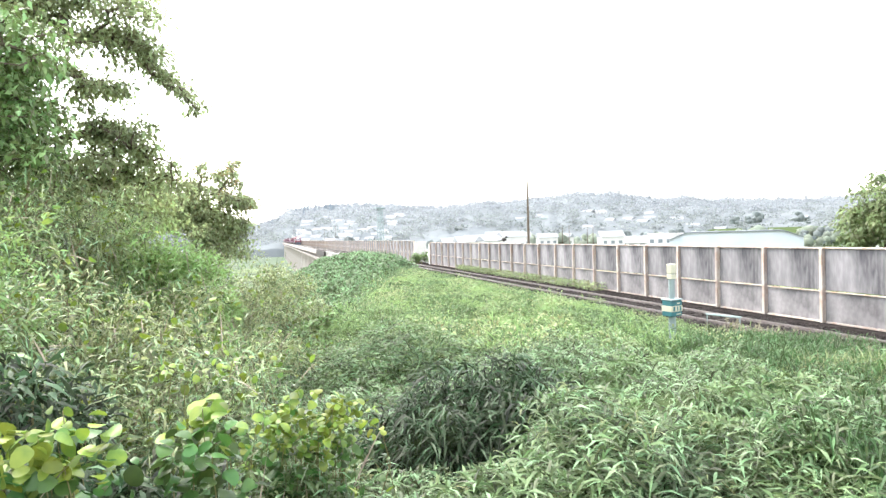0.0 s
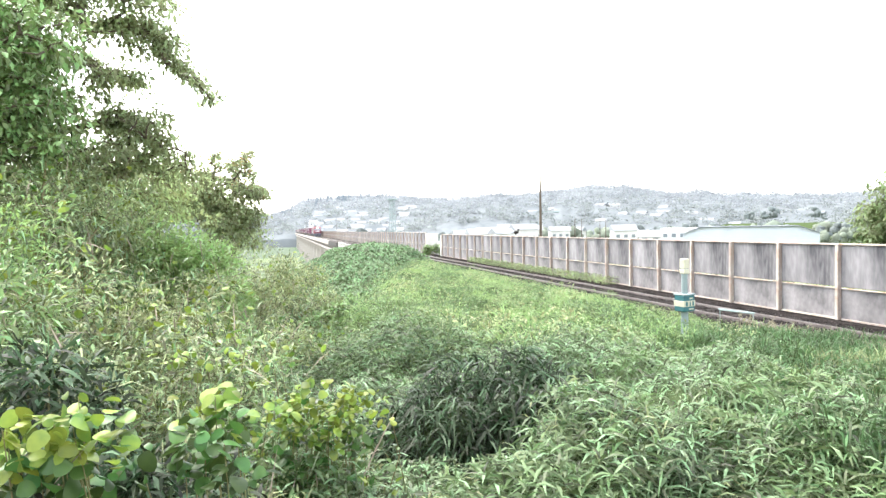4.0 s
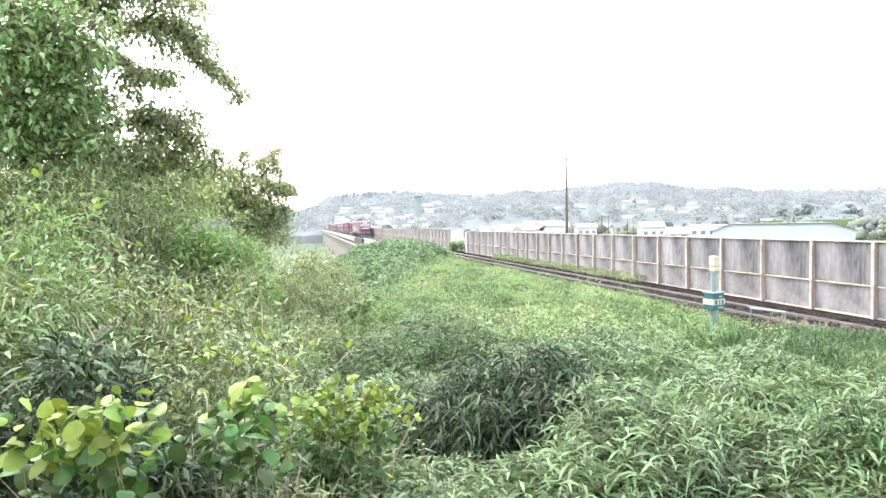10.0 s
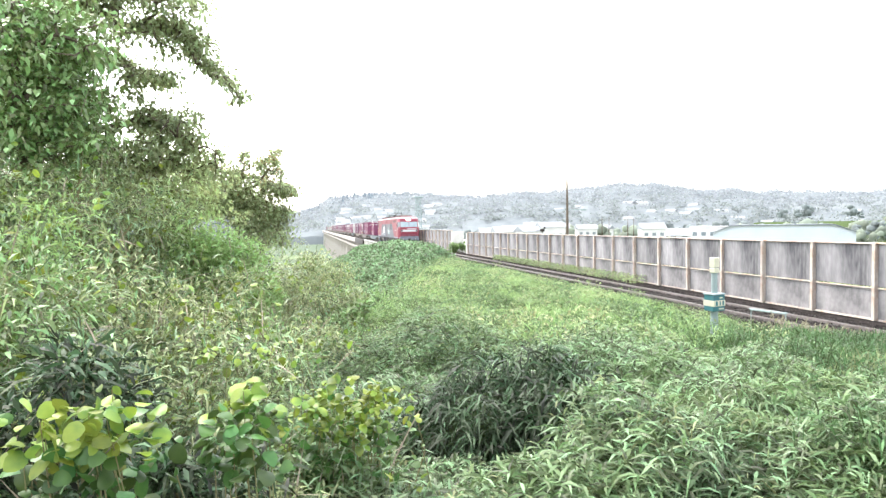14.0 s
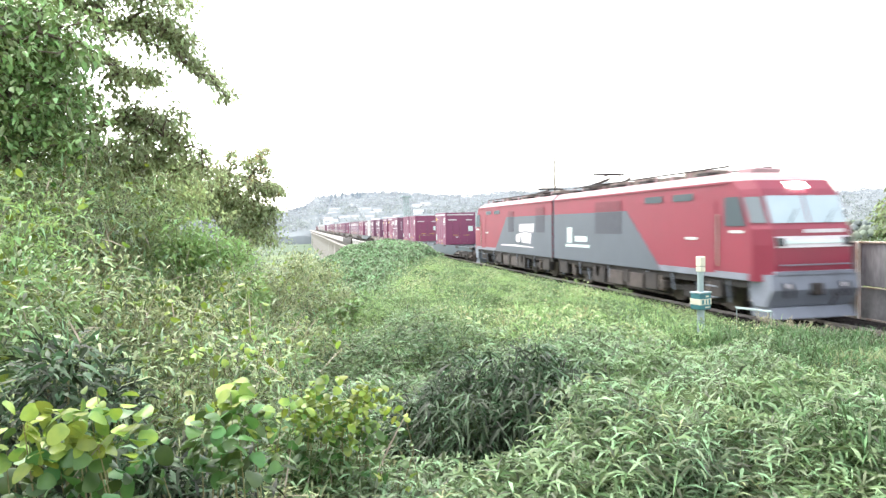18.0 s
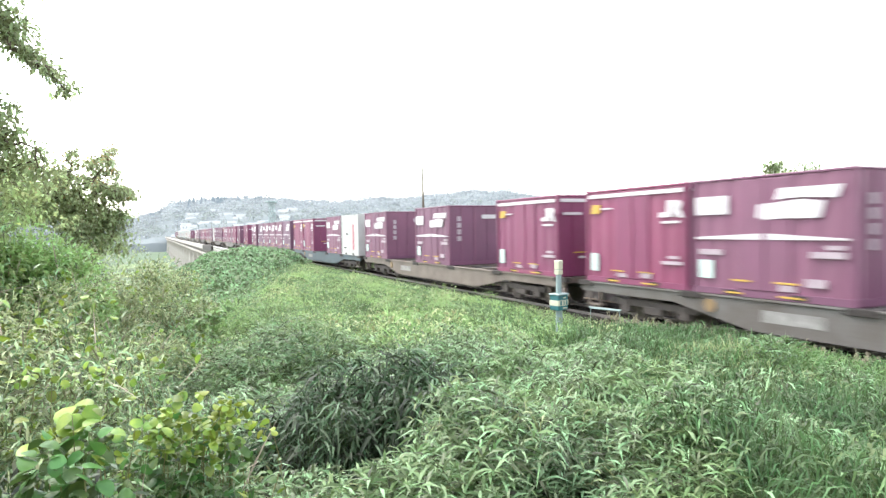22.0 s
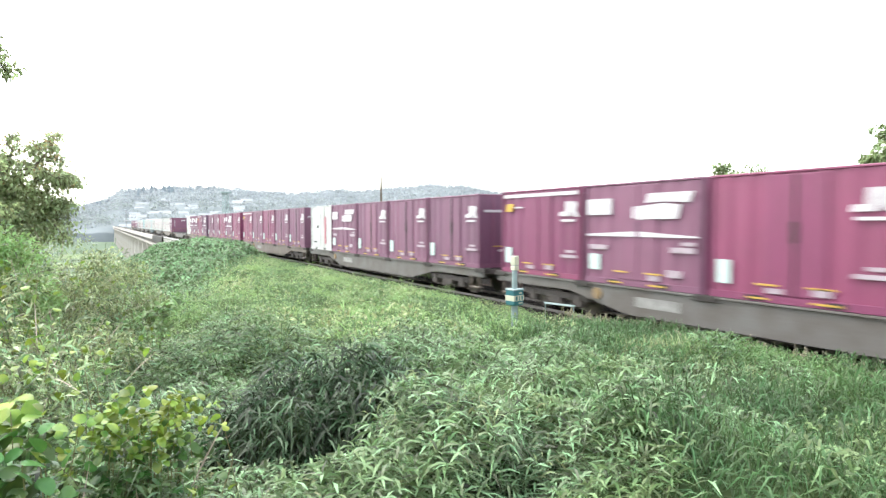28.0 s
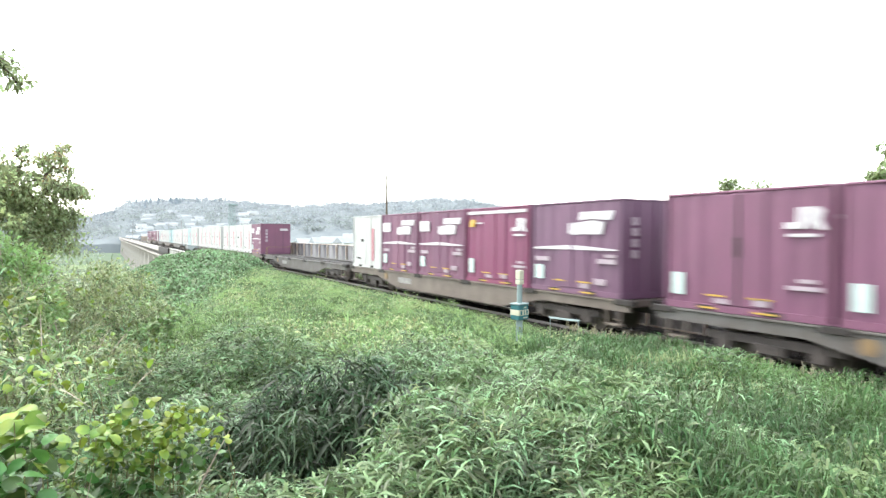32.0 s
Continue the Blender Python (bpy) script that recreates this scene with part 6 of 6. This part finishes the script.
vine("vine with small yellow-green leaves", (-0.40, 4.5, 1.70), (0.55, 0.25, 0.20), 60, 0.052, M_YELLOWLEAF)
vine("vine with small yellow-green leaves", (-0.85, 5.4, 1.90), (0.60, 0.30, 0.25), 50, 0.055, M_YELLOWLEAF)
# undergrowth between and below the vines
# the darkest-leaved shrubs stand in for deep shade between the vines
for x, y, r, hh, cnt, sz, m, asp in ((-0.55, 3.10, 0.45, 1.16, 3400, 0.09, M_SASASHADE, 0.2), (-1.15, 3.20, 0.50, 1.36, 3800, 0.09, M_SASASHADE, 0.2), (-1.6, 3.0, 0.40, 1.30, 2600, 0.09, M_SASASHADE, 0.2), (-0.05, 3.25, 0.45, 0.85, 2600, 0.13, M_WEEDLIGHT, 0.13), (0.55, 3.45, 0.5, 0.62, 2400, 0.13, M_SASA, 0.11), (-0.55, 2.6, 0.40, 0.86, 2200, 0.13, M_SASASHADE, 0.12), (-0.95, 2.6, 0.40, 0.90, 2200, 0.12, M_SASASHADE, 0.14), (0.05, 4.2, 0.6, 0.9, 2800, 0.07, M_WEEDDARK, 0.3), (-0.25, 2.9, 0.40, 0.80, 2000, 0.12, M_SASASHADE, 0.14)):
    shrub("undergrowth", "tangled undergrowth of weeds and dwarf bamboo", x, y, r, hh, cnt, sz, m, 14, asp, group="undergrowth of the slope", wild=6 if m is M_SASASHADE else 30)
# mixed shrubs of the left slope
# the near darkest-leaved shrub carries the slope's shade in its leaf colour
for x, y, r, hh, cnt, sz, m in ((-1.7, 3.7, 0.8, 1.1, 3600, 0.075, M_SASASHADE), (-2.4, 4.6, 1.1, 1.5, 4200, 0.085, M_KUDZU), (-1.0, 4.9, 0.9, 1.1, 3600, 0.075, M_FORB), (-3.2, 6.0, 1.2, 2.3, 4600, 0.09, M_BRIGHT), (-1.9, 6.4, 1.1, 1.4, 4200, 0.08, M_WEEDLIGHT), (-0.6, 6.6, 0.9, 1.0, 3400, 0.08, M_KUDZU), (-2.9, 8.3, 1.3, 2.4, 4600, 0.085, M_FORB), (-1.4, 8.6, 1.1, 1.4, 4200, 0.08, M_WEEDLIGHT), (-0.3, 8.8, 0.8, 1.0, 3200, 0.08, M_WEEDLIGHT), (-4.6, 8.0, 1.4, 2.9, 5200, 0.09, M_TREE2), (-4.2, 9.8, 1.4, 3.1, 5200, 0.09, M_FORB), (-2.7, 9.9, 1.2, 2.6, 4800, 0.085, M_TREE2), (-5.6, 10.2, 1.4, 3.0, 4600, 0.09, M_TREE2), (-2.0, 11.0, 1.3, 1.7, 4600, 0.085, M_BRIGHT), (-0.7, 11.5, 1.0, 1.3, 3800, 0.085, M_WEEDLIGHT), (-3.8, 11.4, 1.5, 2.9, 5000, 0.09, M_TREE2), (-0.5, 14.5, 1.1, 1.5, 4000, 0.09, M_WEEDLIGHT), (-2.0, 15.0, 1.4, 1.9, 4600, 0.09, M_TREE2), (0.2, 17.5, 1.1, 1.6, 3800, 0.10, M_WEEDLIGHT), (0.6, 13.0, 0.8, 0.9, 2600, 0.09, M_KUDZU)):
    shrub("shrub", "tangled green shrub on the slope", x, y, r, hh, int(cnt * 1.15), sz * 1.05, m, 18, 0.22, group="shrubs of the slope", wild=int((20 if m is M_SASASHADE else 110) * r))
shrub("bright_shrub", "light green young shrub above the slope", -1.5, 9.6, 1.0, 2.1, 9500, 0.10, M_BRIGHT, 16, 0.32, group="shrubs of the slope")

# big tree over the left slope, with gaps in its crown and a hanging bough
cl, sizes = along_boughs(((-22.7, 16.5, -15.6, 16.9, 8, 0.3), (-22.8, 14.6, -18.7, 13.3, 7, 0.32), (-16.4, 17.6, -9.4, 18.6, 7, 0.28), (-16.0, 15.7, -11.2, 15.4, 6, 0.22), (-13.2, 16.8, -8.6, 15.4, 6, 0.24), (-10.8, 16.3, -8.3, 13.0, 7, 0.2), (-8.3, 13.5, -5.5, 10.8, 8, 0.13), (-17.6, 14.2, -13.8, 12.5, 6, 0.2), (-13.8, 12.5, -11.1, 11.5, 5, 0.17), (-13.8, 12.1, -14.3, 10.4, 3, 0.16), (-22.9, 11.1, -17.3, 11.1, 8, 0.32), (-21.0, 9.1, -16.2, 9.3, 7, 0.26), (-23.0, 7.3, -16.9, 7.3, 8, 0.3), (-14.9, 8.3, -9.9, 8.9, 7, 0.22), (-13.5, 9.4, -10.6, 7.6, 5, 0.2), (-15.5, 6.5, -9.3, 7.4, 7, 0.2)), 12.0, (-4.6, 11.2), 1.7, 0.5)
low, low_sizes = along_boughs(((-14.4, 5.6, -7.7, 6.2, 7, 0.2), (-19.0, 5.3, -7.2, 4.8, 9, 0.26), (-11.9, 4.3, -16.4, 3.8, 5, 0.25), (-22.7, 19.1, -9.8, 21.0, 12, 0.35)), 12.2, (-4.6, 11.2), 1.7, 0.5)
tree("broadleaf_tree", "tall broadleaf tree with hanging boughs over the slope", -4.6, 11.2, 1.7, [(0, 0, -0.3), (0.1, 0.1, 1.6), (0.35, 0.2, 3.2), (0.5, 0.4, 4.8), (0.9, 0.5, 6.2)],
     [], cl + low, 30000, 0.084, 0.25, M_TREE, sizes=sizes + low_sizes)
# creeper-clad tree standing in front of it
cl, sizes = along_boughs(((-23.7, 15.6, -17.5, 15.9, 8, 0.26), (-23.8, 13.3, -17.0, 13.7, 9, 0.28), (-23.9, 11.0, -17.3, 11.1, 9, 0.28), (-24.0, 8.6, -16.6, 8.8, 9, 0.28), (-24.0, 6.4, -17.4, 6.5, 8, 0.28)), 9.2, (-3.5, 8.5), 1.5, 0.35)
tree("creeper_tree", "deep green creeper-clad tree at the top of the slope", -3.5, 8.5, 1.5, [(0, 0, -0.4), (0.05, 0.05, 1.2), (0, 0.1, 2.6), (0.1, 0.1, 3.8)], [], cl, 8800, 0.085, 0.28, M_KUDZU, r0=0.11, sizes=sizes)
# smaller tree with reddish tips at the end of the slope
cl, sizes = along_boughs(((-6.7, 4.2, -2.9, 5.7, 5, 0.2), (-3.4, 5.4, -2.7, 6.7, 3, 0.12), (-5.8, 4.9, -5.4, 6.4, 3, 0.12), (-8.1, 3.5, -1.6, 3.1, 8, 0.26), (-3.0, 3.2, -1.0, 2.5, 4, 0.16), (-7.7, 2.5, -2.6, 1.7, 8, 0.32), (-6.8, 0.8, -2.6, 0.5, 7, 0.36), (-5.5, -0.7, -2.9, -1.2, 5, 0.36), (-10.7, 3.4, -7.2, 3.0, 5, 0.3), (-4.4, 4.2, -2.3, 4.8, 4, 0.12), (-10.3, 1.8, -6.3, 1.5, 6, 0.36), (-9.4, 4.4, -6.7, 4.8, 4, 0.16)), 19.0, (-1.5, 19.2), 0.4, 0.5)
tree("small_tree", "small dark tree with thin uneven top twigs", -1.5, 19.2, 0.4, [(0, 0, -0.6), (0.05, 0.1, 1.2), (-0.1, 0.1, 2.6), (0.1, 0, 3.4)], [], cl, 17000, 0.095, 0.3, M_TREE, r0=0.10, tips=700, sizes=sizes)
# third tree filling in behind the shrubs
cl, sizes = along_boughs(((-21.8, 3.9, -15.6, 3.4, 6, 0.4), (-16.8, 4.0, -9.4, 3.4, 7, 0.34), (-15.6, 2.5, -8.1, 2.0, 7, 0.4), (-19.8, 1.8, -11.2, 0.8, 7, 0.42), (-12.4, 4.1, -9.4, 4.7, 3, 0.25)), 15.0, (-3.4, 15.0), 1.4, 0.5)
tree("slope_tree", "olive green tree with a ragged top on the slope", -3.4, 15.0, 1.4, [(0, 0, -0.5), (0.1, 0, 1.0), (0, 0.1, 1.8)], [], cl, 12000, 0.09, 0.36, M_TREE2, r0=0.10, tips=250, sizes=sizes)

# vine-covered mound at the head of the viaduct, running down into the gully beside the bank
def mound_z(x, y):
    """Top of the vines: a crest that falls towards the gully and a fold where they meet the bank."""
    edge = np.interp(y, [14, 20, 44, 60], [1.5, 2.7, 9.6, 10.0])
    z = np.interp(x, [-1.5, 0, 0.6, 1.7, 3.5, 6, 8, 9.5, 10.6], [-3.2, -1.9, -1.2, -0.3, 0.7, 1.1, 1.0, 0.7, -0.1])
    z = z - 1.9 * np.clip((44 - y) / 20, 0, 1.2) ** 1.2 - 1.2 * np.clip((y - 47) / 8, 0, 1) ** 2
    return z - 1.3 * smooth((x - edge + 1.3) / 1.3) * smooth((46 - y) / 3)


mound = thing("vine_mound", "mound of broad-leaved vines at the head of the viaduct", "vines", kind="stuff")
n = 44000
mx, my = rng.uniform(-1.5, 10.6, n), 21 + 33 * rng.random(n) ** 0.85
ok = mx < np.interp(my, [14, 20, 44, 45, 60], [1.2, 2.4, 9.3, 10.6, 10.6])
mx, my = mx[ok], my[ok]
n = len(mx)
lump = 0.95 * crowns(mx / 1.5, my / 2.1) + 0.36 * crowns(mx / 0.6, my / 0.8) - 0.8
pos = np.stack([mx, my, np.maximum(mound_z(mx, my) + lump, ground(mx, my) + 0.15) - 0.45 * rng.random(n) ** 1.5], 1)
ln = rng.uniform(0.10, 0.26, n) * np.interp(my, [21, 40], [0.65, 1.0])
part("foliage", leaves("foliage", pos, rng.normal(size=(n, 3)) * np.array([0.9, 0.7, 0.5]) + np.array([-0.2, -0.4, 0.15]), ln, ln * 0.66, M_MOUND, 0.5), None, mound)
# backing sheet in soil colour, added for dark shade between the vine leaves
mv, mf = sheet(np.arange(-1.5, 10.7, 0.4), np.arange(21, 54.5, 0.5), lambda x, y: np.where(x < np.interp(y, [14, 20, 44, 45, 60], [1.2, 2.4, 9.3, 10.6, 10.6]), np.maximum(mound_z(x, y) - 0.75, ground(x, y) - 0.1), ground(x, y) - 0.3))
part("thicket", raw_mesh("thicket", mv, mf, M_SOIL, True), None, mound, "soil-coloured backing sheet standing in for shade under the vines")
# lower shrubs in the gully below the mound
for x, y, r, hh, cnt in ((1.4, 19, 1.0, 1.3, 2600), (0.6, 21.5, 1.2, 1.5, 2800), (1.2, 16.0, 0.9, 1.1, 2400), (-0.6, 25, 1.4, 1.6, 2600), (2.0, 22.0, 0.7, 0.8, 1500)):
    shrub("gully_shrub", "leafy green shrub in the gully", x, y, r, hh, cnt, 0.13, M_KUDZU, 12, 0.6, True, group="gully shrubs")
shrub("gap_shrub", "green shrub at the gap in the barrier", 13.9, 59.5, 1.0, 1.6, 1800, 0.16, M_KUDZU, 8, 0.6, True)

# trees behind the barrier
for name, label, x, y, z, hh, rad, cnt, m in (("garden_tree", "rounded green garden tree behind the barrier", 33.4, 24.2, -2.5, 9.2, 3.8, 15000, M_GARDEN), ("garden_tree", "green garden tree behind the barrier", 34.5, 20.0, -2.5, 8.2, 3.4, 13000, M_GARDEN), ("garden_tree", "tall green garden tree with an open top", 33.0, 14.2, -2.5, 10.4, 3.2, 13000, M_GARDEN), ("garden_tree", "low spreading garden tree behind the barrier", 33.2, 27.0, -2.5, 6.5, 2.3, 11000, M_GARDEN), ("maroon_tree", "small maple with dark maroon leaves", 30.0, 22.2, -2.0, 5.6, 1.25, 4200, M_REDLEAF), ("garden_tree", "large green garden tree by the road", 36, 6.0, -2.5, 12.0, 3.8, 11000, M_GARDEN)):
    k = 70
    c = ball(k) * rng.uniform(0.55, 0.95, (k, 1)) * np.array([rad, rad, hh * 0.34])
    c[:, 2] += hh * 0.62
    tree(name, label, x, y, z, [(0, 0, 0), (0.1, 0, hh * 0.3), (0, 0.1, hh * 0.55), (0.1, 0, hh * 0.75)], [], c, int(cnt * 1.35), 0.22, rad * 0.24, m, r0=0.2)
for x, y, r in ((26, 30, 1.6), (24.5, 22, 1.4), (27, 17, 1.6), (25, 12, 1.4), (30, 40, 1.8), (27, 26, 1.5)):
    shrub("garden_shrub", "light green garden shrub behind the barrier", x, y, r, 3.6, 2200, 0.14, M_TREE2, 10, 0.5, group="garden shrubs")


# ---- what moves ----
def motions():
    times = [0, 9, 17, 18, 19, 20, 21, 22, 23, 24, 25, 26, 27.5, 28.5, 29, 30, 31, 32]
    for ob, offset, z in MOVING:
        walk(ob, [(t, pose(TRACK, train_y(t) + offset, z)) for t in times])


motions()
